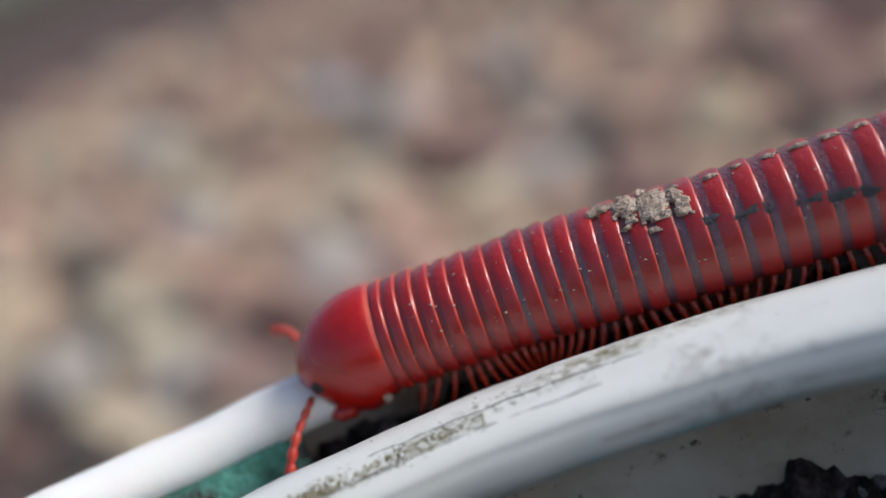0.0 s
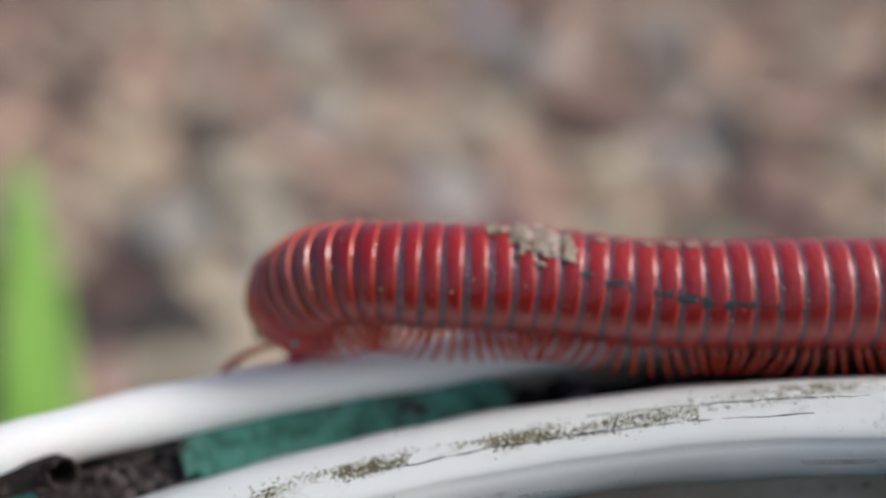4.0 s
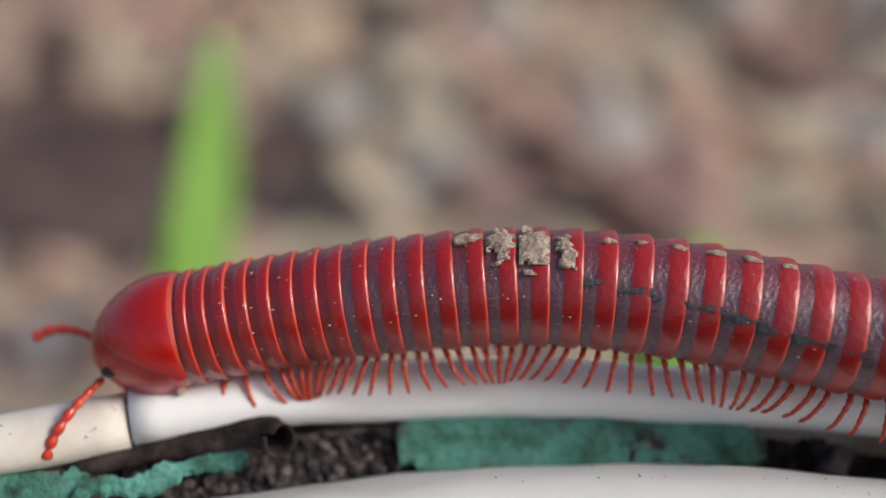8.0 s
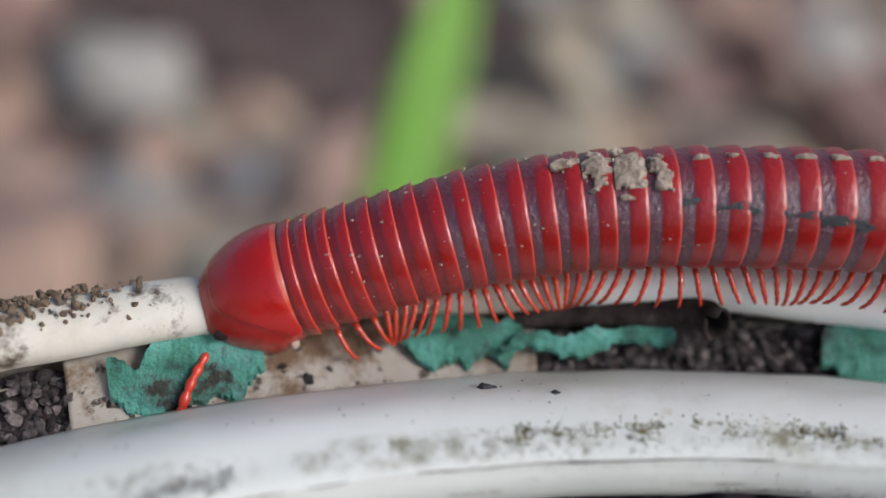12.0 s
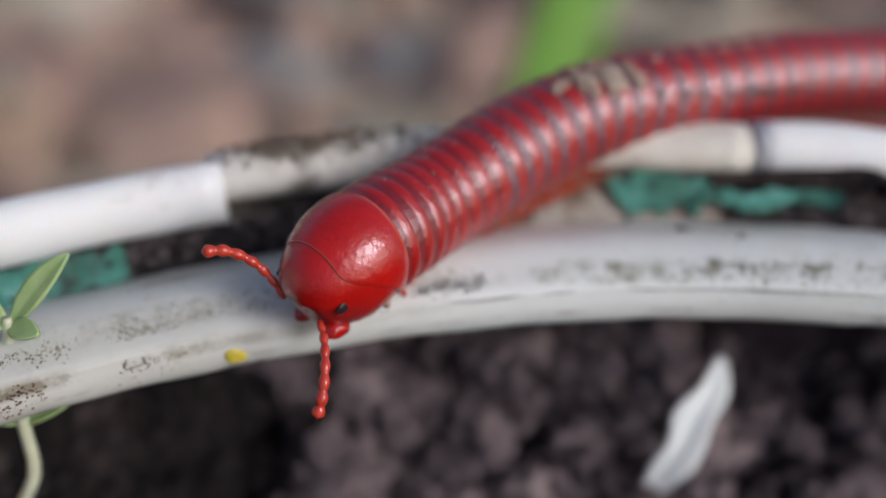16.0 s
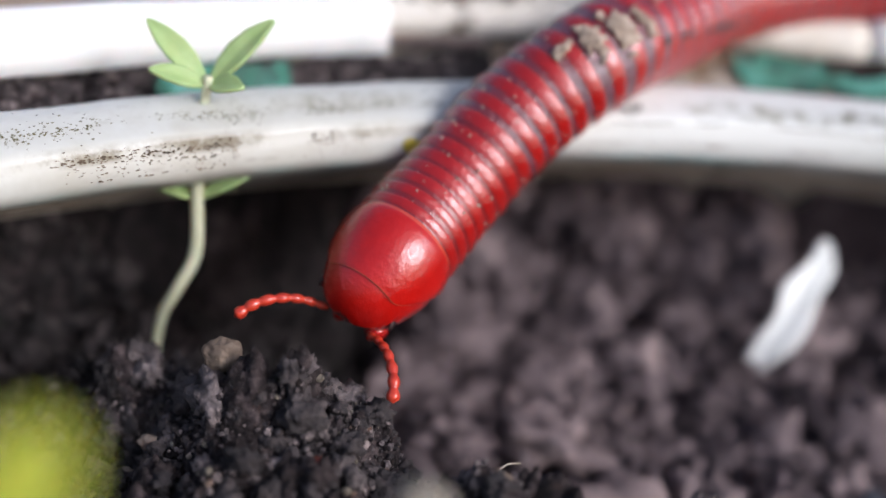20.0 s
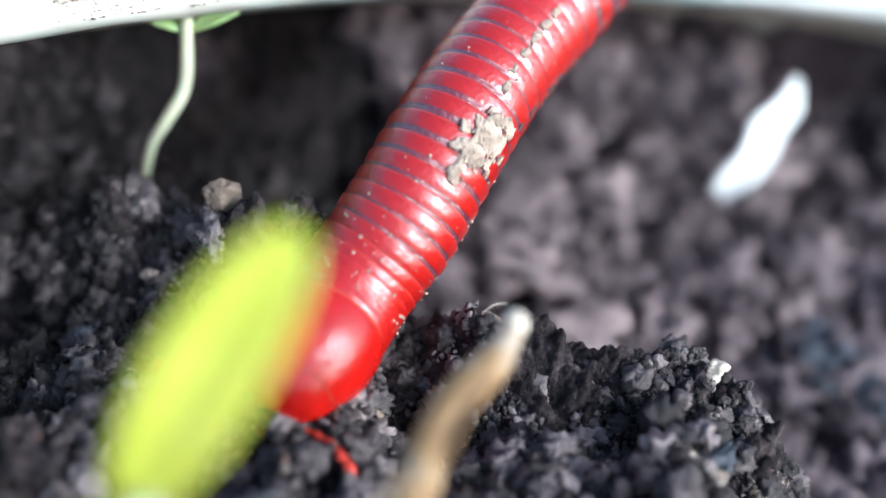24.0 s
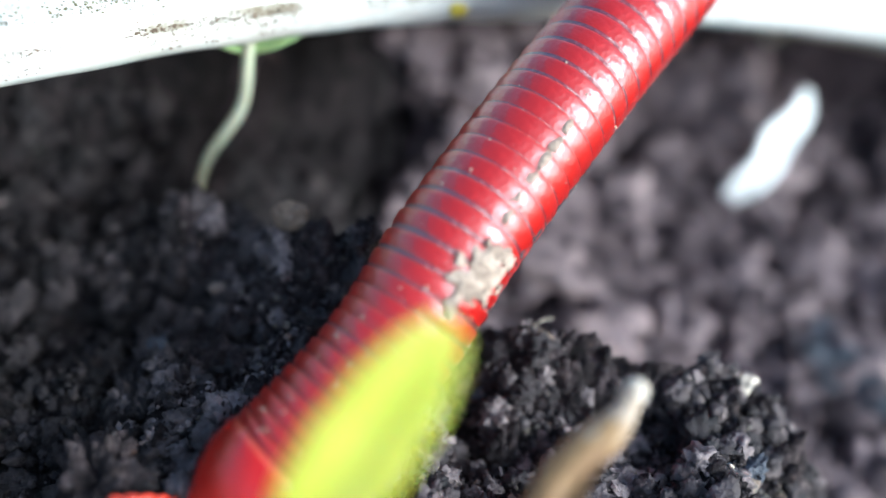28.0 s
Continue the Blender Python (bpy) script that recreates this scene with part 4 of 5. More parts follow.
scatter("dry_clods", 420, in_hollow, (0.08, 0.27), DRY_CRUMB, "dry grey clods of soil in the hollow", "soil", 3, 0.85, 29)
scatter("soil_crumbs", 1800, off_heap, (0.02, 0.08), CRUMB, "loose dark crumbs of soil", "soil", 2, 0.7, 25)
scatter("rim_dirt", 240, on_back_rim, (0.006, 0.024), BROWN_DIRT, "brown dirt caked on the stained back rim", "dirt", 1, 0.6, 78)
scatter("gap_crumbs", 3200, in_gap, (0.010, 0.04), CRUMB, "loose dark soil crumbs between the rims", "soil", 1, 0.6, 22)
scatter("brown_crumbs", 170, in_gap_left, (0.006, 0.022), BROWN_DIRT, "crumbs of brown earth between the rims", "soil", 1, 0.6, 83)
scatter("sand_grains", 850, on_heap, (0.006, 0.026), GRAIN, "scattered sand and bark grains on the soil", "sand", 1, 0.4, 23)
build_plants()
build_small()


# ---- millipede ----
BODY = []
STATIONS = [0, 0.4, 0.9, 1.5, 2.1, 2.8, 3.6, 4.6, 5.8, 7.2]


def body_at(t, *line):
    """The axis of the body at t seconds: places at the stations, counted from the tip of the head."""
    BODY.append((t, np.array(line)))


body_at(0, (2.81, 9.63, 0.21), (3.14, 9.45, 0.17), (3.55, 9.20, 0.16), (4.04, 8.90, 0.15), (4.50, 8.56, 0.13), (5.03, 8.16, 0.13), (5.61, 7.67, 0.15), (6.28, 6.99, 0.28), (6.94, 6.07, 0.41), (7.60, 4.90, 0.47))
body_at(1.5, (2.00, 9.89, 0.51), (2.34, 9.75, 0.38), (2.77, 9.56, 0.23), (3.29, 9.32, 0.12), (3.82, 9.05, 0.08), (4.42, 8.71, 0.09), (5.09, 8.29, 0.10), (5.88, 7.74, 0.15), (6.72, 6.90, 0.19), (7.57, 5.82, 0.17))
body_at(2, (1.91, 9.97, 0.58), (2.24, 9.85, 0.45), (2.64, 9.66, 0.27), (3.14, 9.40, 0.16), (3.64, 9.14, 0.12), (4.22, 8.79, 0.10), (4.86, 8.38, 0.12), (5.66, 7.86, 0.19), (6.50, 7.08, 0.22), (7.35, 6.05, 0.19))
body_at(3, (1.43, 9.97, 0.64), (1.78, 9.85, 0.57), (2.21, 9.72, 0.49), (2.70, 9.52, 0.35), (3.20, 9.31, 0.24), (3.76, 9.03, 0.18), (4.42, 8.67, 0.15), (5.20, 8.21, 0.16), (6.06, 7.52, 0.21), (6.92, 6.56, 0.23))
body_at(4, (1.69, 10.40, 0.14), (1.63, 10.12, 0.52), (1.83, 9.83, 0.70), (2.30, 9.58, 0.63), (2.82, 9.37, 0.51), (3.35, 9.10, 0.37), (3.94, 8.80, 0.29), (4.66, 8.42, 0.21), (5.50, 7.91, 0.20), (6.34, 7.15, 0.22))
body_at(4.5, (1.54, 10.46, 0.07), (1.50, 10.28, 0.41), (1.70, 10.02, 0.64), (2.19, 9.72, 0.58), (2.72, 9.50, 0.46), (3.18, 9.28, 0.37), (3.71, 9.02, 0.30), (4.37, 8.67, 0.22), (5.13, 8.21, 0.16), (5.96, 7.58, 0.20))
body_at(6.5, (-0.08, 10.24, 0.66), (0.33, 10.18, 0.76), (0.85, 10.06, 0.77), (1.46, 9.89, 0.73), (2.06, 9.68, 0.66), (2.74, 9.40, 0.55), (3.49, 9.04, 0.38), (4.42, 8.54, 0.26), (5.48, 7.84, 0.26), (6.49, 6.76, 0.41))
body_at(7, (-0.22, 10.43, 0.63), (0.20, 10.36, 0.69), (0.72, 10.22, 0.73), (1.34, 10.04, 0.71), (1.95, 9.82, 0.66), (2.63, 9.51, 0.57), (3.38, 9.12, 0.41), (4.33, 8.59, 0.29), (5.39, 7.87, 0.36), (6.45, 6.78, 0.46))
body_at(8, (-0.75, 10.31, 0.50), (-0.32, 10.27, 0.51), (0.22, 10.19, 0.59), (0.85, 10.07, 0.66), (1.49, 9.93, 0.69), (2.21, 9.70, 0.63), (3.02, 9.38, 0.49), (4.02, 8.96, 0.42), (5.11, 8.24, 0.50), (6.24, 7.20, 0.59))
body_at(9.5, (-1.39, 10.13, 0.46), (-0.97, 10.13, 0.50), (-0.45, 10.12, 0.54), (0.17, 10.05, 0.61), (0.78, 9.96, 0.66), (1.51, 9.84, 0.69), (2.33, 9.67, 0.78), (3.28, 9.31, 0.98), (4.38, 8.74, 1.21), (5.56, 7.92, 1.49))
body_at(10, (-1.62, 10.07, 0.35), (-1.20, 10.08, 0.40), (-0.69, 10.08, 0.51), (-0.06, 10.05, 0.62), (0.55, 9.98, 0.68), (1.27, 9.84, 0.70), (2.09, 9.67, 0.75), (3.07, 9.36, 0.91), (4.18, 8.82, 1.14), (5.38, 8.02, 1.40))
body_at(11, (-2.03, 9.95, 0.15), (-1.63, 9.99, 0.24), (-1.13, 10.02, 0.40), (-0.53, 10.03, 0.55), (0.09, 10.00, 0.65), (0.81, 9.88, 0.71), (1.64, 9.73, 0.73), (2.64, 9.48, 0.82), (3.79, 8.98, 1.02), (5.01, 8.21, 1.23))
body_at(11.5, (-2.28, 9.94, 0.13), (-1.88, 9.98, 0.22), (-1.38, 10.02, 0.38), (-0.77, 10.06, 0.53), (-0.16, 10.04, 0.62), (0.57, 9.97, 0.66), (1.40, 9.86, 0.67), (2.42, 9.63, 0.76), (3.57, 9.15, 0.94), (4.82, 8.42, 1.14))
body_at(13.5, (-2.94, 9.44, 0.13), (-2.55, 9.60, 0.15), (-2.08, 9.76, 0.25), (-1.50, 9.93, 0.40), (-0.89, 10.05, 0.49), (-0.17, 10.15, 0.54), (0.65, 10.22, 0.55), (1.68, 10.19, 0.56), (2.87, 9.83, 0.66), (4.19, 9.24, 0.82))
body_at(14.5, (-2.81, 8.85, 0.25), (-2.62, 9.21, 0.21), (-2.28, 9.57, 0.22), (-1.75, 9.82, 0.34), (-1.19, 10.02, 0.45), (-0.51, 10.21, 0.51), (0.29, 10.35, 0.47), (1.29, 10.39, 0.44), (2.45, 10.07, 0.49), (3.77, 9.58, 0.60))
body_at(15.5, (-2.85, 8.43, 0.29), (-2.65, 8.81, 0.27), (-2.36, 9.27, 0.21), (-1.91, 9.75, 0.22), (-1.38, 10.13, 0.28), (-0.70, 10.46, 0.32), (0.12, 10.75, 0.26), (1.18, 10.88, 0.19), (2.35, 10.31, 0.36), (3.72, 9.67, 0.57))
body_at(16, (-3.03, 8.25, 0.24), (-2.74, 8.58, 0.32), (-2.46, 9.07, 0.26), (-2.05, 9.61, 0.29), (-1.57, 10.08, 0.32), (-0.91, 10.53, 0.25), (-0.14, 10.98, 0.16), (0.90, 11.36, 0.02), (2.08, 10.81, 0.18), (3.38, 9.95, 0.44))
body_at(16.5, (-2.98, 8.10, -0.02), (-2.73, 8.39, 0.16), (-2.45, 8.79, 0.27), (-2.14, 9.33, 0.24), (-1.67, 9.72, 0.36), (-1.03, 10.10, 0.39), (-0.28, 10.44, 0.37), (0.71, 10.75, 0.34), (1.91, 10.41, 0.41), (3.24, 9.84, 0.54))
body_at(17, (-3.36, 7.98, -0.04), (-3.00, 8.31, 0.13), (-2.56, 8.76, 0.27), (-2.20, 9.45, 0.18), (-1.74, 10.05, 0.20), (-1.01, 10.59, 0.24), (-0.10, 11.09, 0.19), (1.11, 11.40, 0.18), (2.34, 10.54, 0.44), (3.86, 9.58, 0.74))
body_at(18, (-3.32, 7.86, 0.02), (-3.05, 8.20, 0.05), (-2.65, 8.55, 0.22), (-2.33, 9.11, 0.24), (-1.94, 9.66, 0.31), (-1.36, 10.16, 0.38), (-0.63, 10.67, 0.39), (0.35, 11.19, 0.38), (1.55, 10.78, 0.48), (2.84, 9.92, 0.63))
body_at(18.5, (-3.41, 7.85, -0.12), (-3.12, 8.17, -0.06), (-2.74, 8.49, 0.15), (-2.37, 9.01, 0.22), (-1.96, 9.52, 0.24), (-1.46, 10.09, 0.29), (-0.74, 10.56, 0.31), (0.20, 11.10, 0.36), (1.39, 10.75, 0.47), (2.66, 9.94, 0.62))
body_at(19, (-3.33, 7.39, -0.35), (-3.13, 7.82, -0.28), (-2.81, 8.27, -0.05), (-2.44, 8.78, 0.24), (-2.14, 9.44, 0.24), (-1.57, 10.05, 0.31), (-0.82, 10.62, 0.41), (0.33, 10.51, 0.54), (1.68, 10.03, 0.69), (3.25, 9.46, 0.86))
body_at(20, (-3.50, 7.31, -0.69), (-3.35, 7.65, -0.54), (-3.13, 8.06, -0.35), (-2.82, 8.47, -0.04), (-2.42, 8.83, 0.23), (-2.02, 9.41, 0.27), (-1.51, 10.03, 0.32), (-0.62, 10.39, 0.40), (0.58, 10.29, 0.50), (1.94, 10.00, 0.64))
body_at(21, (-3.26, 6.88, -0.73), (-3.21, 7.21, -0.60), (-3.11, 7.55, -0.35), (-2.91, 7.96, -0.06), (-2.68, 8.38, 0.24), (-2.38, 8.89, 0.54), (-1.91, 9.53, 0.67), (-1.13, 9.98, 0.64), (-0.04, 10.16, 0.64), (1.24, 10.09, 0.69))
body_at(23.5, (-3.67, 6.23, -0.97), (-3.57, 6.53, -0.88), (-3.38, 6.88, -0.76), (-3.15, 7.17, -0.48), (-2.94, 7.56, -0.25), (-2.66, 8.11, -0.03), (-2.26, 8.78, 0.22), (-1.66, 9.62, 0.34), (-0.70, 10.16, 0.43), (0.60, 10.41, 0.51))
body_at(24, (-3.53, 6.07, -1.02), (-3.46, 6.32, -0.99), (-3.36, 6.62, -0.95), (-3.17, 6.95, -0.73), (-3.00, 7.35, -0.48), (-2.81, 7.82, -0.32), (-2.53, 8.34, -0.17), (-1.84, 9.45, 0.34), (-0.94, 10.09, 0.41), (0.31, 10.41, 0.47))
body_at(24.5, (-3.28, 5.81, -0.99), (-3.29, 6.12, -0.91), (-3.29, 6.46, -0.83), (-3.25, 6.82, -0.70), (-3.09, 7.20, -0.46), (-2.87, 7.68, -0.24), (-2.61, 8.17, -0.08), (-2.02, 9.29, 0.34), (-1.19, 10.02, 0.39), (0.02, 10.41, 0.43))
body_at(25, (-3.26, 5.63, -0.88), (-3.29, 5.94, -0.82), (-3.31, 6.29, -0.78), (-3.26, 6.67, -0.69), (-3.14, 7.09, -0.50), (-2.96, 7.58, -0.33), (-2.72, 8.10, -0.21), (-1.98, 9.27, 0.20), (-1.16, 10.03, 0.25), (0.05, 10.48, 0.31))
body_at(26, (-3.64, 5.41, -1.02), (-3.64, 5.67, -0.96), (-3.53, 6.01, -0.86), (-3.38, 6.39, -0.74), (-3.17, 6.90, -0.49), (-3.00, 7.36, -0.37), (-2.73, 7.83, -0.27), (-2.18, 8.92, 0.12), (-1.48, 9.83, 0.17), (-0.37, 10.45, 0.18))
body_at(26.5, (-3.80, 5.31, -0.97), (-3.74, 5.59, -0.96), (-3.57, 5.95, -0.89), (-3.37, 6.37, -0.79), (-3.13, 6.85, -0.58), (-2.93, 7.34, -0.48), (-2.67, 7.90, -0.36), (-2.00, 9.11, 0.06), (-1.19, 10.07, 0.12), (0.08, 10.67, 0.16))
body_at(27, (-4.04, 5.29, -0.85), (-3.96, 5.61, -0.83), (-3.74, 5.98, -0.76), (-3.46, 6.40, -0.69), (-3.20, 6.89, -0.55), (-2.93, 7.51, -0.48), (-2.59, 8.13, -0.32), (-2.14, 9.08, -0.14), (-1.23, 10.09, 0.06), (0.04, 10.79, 0.11))
body_at(28, (-4.05, 5.41, -1.27), (-3.92, 5.61, -1.08), (-3.71, 5.85, -0.88), (-3.45, 6.20, -0.65), (-3.27, 6.56, -0.40), (-3.05, 6.97, -0.20), (-2.80, 7.41, 0.01), (-2.43, 8.05, 0.23), (-1.94, 8.87, 0.53), (-1.35, 10.16, 0.79))


def axis_at(t):
    """The body's axis at any time, gliding between the given ones."""
    ts = [b[0] for b in BODY]
    i = max(0, min(len(ts) - 2, int(np.searchsorted(ts, t, side="right")) - 1))
    h = ts[i + 1] - ts[i]
    f = (t - ts[i]) / h
    p0, p1 = BODY[i][1], BODY[i + 1][1]
    m0 = (p1 - BODY[i - 1][1]) / (ts[i + 1] - ts[i - 1]) * h if i > 0 else p1 - p0
    m1 = (BODY[i + 2][1] - p0) / (ts[i + 2] - ts[i]) * h if i + 2 < len(ts) else p1 - p0
    return (2 * f ** 3 - 3 * f * f + 1) * p0 + (f ** 3 - 2 * f * f + f) * m0 + (3 * f * f - 2 * f ** 3) * p1 + (f ** 3 - f * f) * m1


def along(line, s):
    """The place at s along an axis, on a smooth curve through its stations."""
    i = max(0, min(len(STATIONS) - 2, int(np.searchsorted(STATIONS, s, side="right")) - 1))
    h = STATIONS[i + 1] - STATIONS[i]
    f = (s - STATIONS[i]) / h
    p0, p1 = line[i], line[i + 1]
    m0 = (p1 - line[i - 1]) / (STATIONS[i + 1] - STATIONS[i - 1]) * h if i > 0 else p1 - p0
    m1 = (line[i + 2] - p0) / (STATIONS[i + 2] - STATIONS[i]) * h if i + 2 < len(line) else p1 - p0
    return Vector((2 * f ** 3 - 3 * f * f + 1) * p0 + (f ** 3 - 2 * f * f + f) * m0 + (3 * f * f - 2 * f ** 3) * p1 + (f ** 3 - f * f) * m1)


def stretch_of(line):
    """How far the front of the body is drawn out at this time."""
    return sum((Vector(line[k + 1]) - Vector(line[k])).length for k in range(3)) / STATIONS[3]


def placed_s(line, s):
    """Where a place s of the resting body lies along the axis, so that the stiff head keeps its length."""
    h = HEAD / max(0.8, stretch_of(line))
    return h + (s - HEAD) * (2.2 - h) / (2.2 - HEAD) if s < 2.2 else s


def frame_on(line, s, roll=0.0):
    """A pose at s: y towards the head, z to the back's side."""
    s = placed_s(line, s)
    p, a, b = along(line, s), along(line, max(0, s - 0.09)), along(line, s + 0.09)
    y = (a - b).normalized()
    x = y.cross(Vector((0, 0, 1))).normalized()
    z = x.cross(y)
    m = Matrix((x, y, z)).transposed().to_4x4()
    m = m @ Matrix.Rotation(radians(roll), 4, 'Y')
    m.translation = p * CM
    return m


RADIUS = 0.302
HEAD = 0.49


def ring_mesh(name, length, radius, parent, band):
    """One body ring: a plum front band and a raised red hind band with an orange edge; y runs to the head."""
    prof = [(1.0, 0.89, 1), (0.78, 0.935, 1), (0.56, 0.952, 1), (0.36, 0.963, 1), (0.18, 0.972, 1), (0.10, 0.978, 1), (0.02, 0.996, 0), (-0.14, 1.004, 0), (-0.30, 1.011, 0), (-0.40, 1.012, 0), (-0.46, 1.006, 0), (-0.495, 0.994, 2), (-0.51, 0.93, 2)]
    sides = 44
    verts, faces, slots = [], [], []
    for y, r, _ in prof:
        for k in range(sides):
            a = 2 * math.pi * k / sides
            flat = 1 - 0.06 * max(0, -math.cos(a)) ** 4
            w = 1 + 0.004 * noise.noise(Vector((math.sin(a) * 3, math.cos(a) * 3, y * 3 + length * 50)))
            verts.append((math.sin(a) * r * radius * w, y * length, math.cos(a) * r * radius * flat * w))
    for i in range(len(prof) - 1):
        for k in range(sides):
            a, b = i * sides + k, i * sides + (k + 1) % sides
            faces.append((a, b, b + sides, a + sides))
            ventral = math.cos(2 * math.pi * (k + 0.5) / sides) < -0.86
            slots.append(3 if ventral and prof[i + 1][2] != 2 else prof[i + 1][2])
    faces.append(tuple(range(sides)))
    faces.append(tuple(reversed(range(len(verts) - sides, len(verts)))))
    slots += [1, 2]
    return link(name, verts, faces, [RED, band, EDGE, BELLY], parent, "", slots)


def leg_mesh(side):
    pts = smooth_line([(0, 0, 0), (0.05 * side, 0.0, -0.04), (0.082 * side, 0.008, -0.10), (0.088 * side, 0.012, -0.16), (0.066 * side, 0.018, -0.215)], 25)
    radii = []
    for k in range(25):
        u = k / 24
        radii.append((0.0165 - 0.0085 * u) * (1 + 0.16 * math.sin(u * 6 * 2 * math.pi)) if k < 24 else 0.003)
    v, f = tube([p[:] for p in pts], radii, 8)
    return v, f


def build_millipede():
    body = empty("millipede", 0, 0, 0, "glossy red and plum banded millipede crawling over the pot rim", "millipede")
    rings = []
    s = HEAD
    i = 0
    while s < 6.9:
        pitch = 0.084 + 0.068 * min(1, i / 17)
        taper = 1.0 if s < 5.6 else max(0.35, 1 - ((s - 5.6) / 1.6) ** 2)
        rad = RADIUS * (0.985 if i < 3 else 0.97 if i < 8 else 1.0) * taper
        rings.append((s + pitch * 0.5, pitch, rad))
        s += pitch
        i += 1
    parts = []
    leg_data = {}
    for side in (-1, 1):
        v, f = leg_mesh(side)
        ob = link("leg", v, f, LEG)
        leg_data[side] = ob.data
        bpy.data.objects.remove(ob)
    for k, (mid, pitch, rad) in enumerate(rings):
        ring = ring_mesh("body_ring", pitch * 1.04, rad, body, FRONT if k < 8 else PLUM)
        legs = []
        if k > 0:
            spots = (0.22, -0.26) if k > 3 else (0.0,)
            for n, dy in enumerate(spots):
                for side in (-1, 1):
                    leg = new("leg", leg_data[side])
                    leg.parent = ring
                    legs.append((leg, side, dy * pitch, rad, k * 2 + n))
        parts.append((ring, mid, legs))
    add_mud(parts)
    head = build_head(body)
    return body, parts, head


def build_head(body):
    """The head under its large collar shield, with eyes, mouthparts and two beaded feelers; y to the front, origin at the collar's hind edge."""
    prof = [(-0.02, 0.955), (0.0, 0.99), (0.03, 1.01), (0.09, 1.012), (0.16, 0.985), (0.22, 0.93), (0.27, 0.865), (0.32, 0.79), (0.37, 0.69), (0.41, 0.56), (0.44, 0.40), (0.458, 0.22), (0.463, 0.05)]
    prof = [(y * HEAD / 0.46 if y > 0 else y, r) for y, r in prof]
    py, pr = [p[0] for p in prof], [p[1] for p in prof]
    verts, faces = [], []
    sides = 48
    for y, r in prof:
        for k in range(sides):
            a = 2 * math.pi * k / sides
            c = math.cos(a)
            deep = 1 + 0.26 * soft(y / 0.2) * max(0, -c)
            verts.append((math.sin(a) * r * RADIUS * 0.968, y - 0.05 * (y / HEAD) * max(0, -c), c * r * RADIUS * 0.968 * deep - 0.05 * (y / HEAD) ** 2))
    for i in range(len(prof) - 1):
        for k in range(sides):
            a, b = i * sides + k, i * sides + (k + 1) % sides
            faces.append((a, a + sides, b + sides, b))
    faces.append(tuple(reversed(range(len(verts) - sides, len(verts)))))
    faces.append(tuple(range(sides)))
    head = link("head", verts, faces, SHIELD, body, "smooth glossy red head under a rounded collar shield")
    verts, faces, slots = [], [], []
    n, m = 56, 18
    for i in range(n + 1):
        a = radians(-116 + 232 * i / n)
        reach = 0.35 - 0.31 * soft((abs(a) - radians(45)) / radians(72)) ** 1.4
        for j in range(m + 1):
            y = -0.02 + (reach + 0.02) * min(1.0, j / (m - 2))
            r = float(np.interp(y, py, pr)) * RADIUS * (1.012 if j < m - 2 else 1.0 if j == m - 2 else 0.985 if j == m - 1 else 0.95)
            verts.append((math.sin(a) * r, y + (0.006 if j == m - 1 else 0.0), math.cos(a) * r - 0.05 * (y / HEAD) ** 2))
    for i in range(n):
        for j in range(m):
            a, b = i * (m + 1) + j, (i + 1) * (m + 1) + j
            faces.append((a, a + 1, b + 1, b))
            slots.append(1 if j >= m - 2 or j == 0 else 0)
    link("collar", verts, faces, [SHIELD, EDGE], head, "glossy red collar shield with a fine orange edge", slots)
    for side in (-1, 1):
        v, f = lump((0.014, 0.042, 0.034), 3, 3, 0.10)
        v = [(p[0] + side * 0.212, p[1] + 0.365, p[2] - 0.055) for p in v]
        link("eye", v, f, EYE, head, "dark eye patch")
        v, f = lump((0.06, 0.08, 0.05), 6 + side, 3, 0.2)
        v = [(p[0] + side * 0.10, p[1] + 0.32, p[2] - 0.285) for p in v]
        link("jaw", v, f, SHIELD, head, "orange-red mouthpart")
    feelers = []
    for side in (-1, 1):
        pts = smooth_line([(0, 0, 0), (0.09 * side, 0.08, 0.01), (0.17 * side, 0.18, 0.0), (0.23 * side, 0.29, -0.05), (0.25 * side, 0.38, -0.13)], 57)
        radii = []
        for k in range(57):
            u = k / 56
            radii.append((0.017 + 0.013 * u) * (0.72 + 0.42 * abs(math.sin(u * 7 * math.pi))) * (1 if k < 55 else 0.6 if k == 55 else 0.2))
        v, f = tube([p[:] for p in pts], radii, 10)
        feelers.append((link("feeler", v, f, FEELER, head, "beaded red feeler"), side))
    v, f = lump((0.03, 0.025, 0.028), 9, 2, 0.4)
    v = [(p[0] - 0.20, p[1] + 0.06, p[2] - 0.235) for p in v]
    link("mud_speck", v, f, MUD, head, "grain of grey dirt")
    return head, feelers


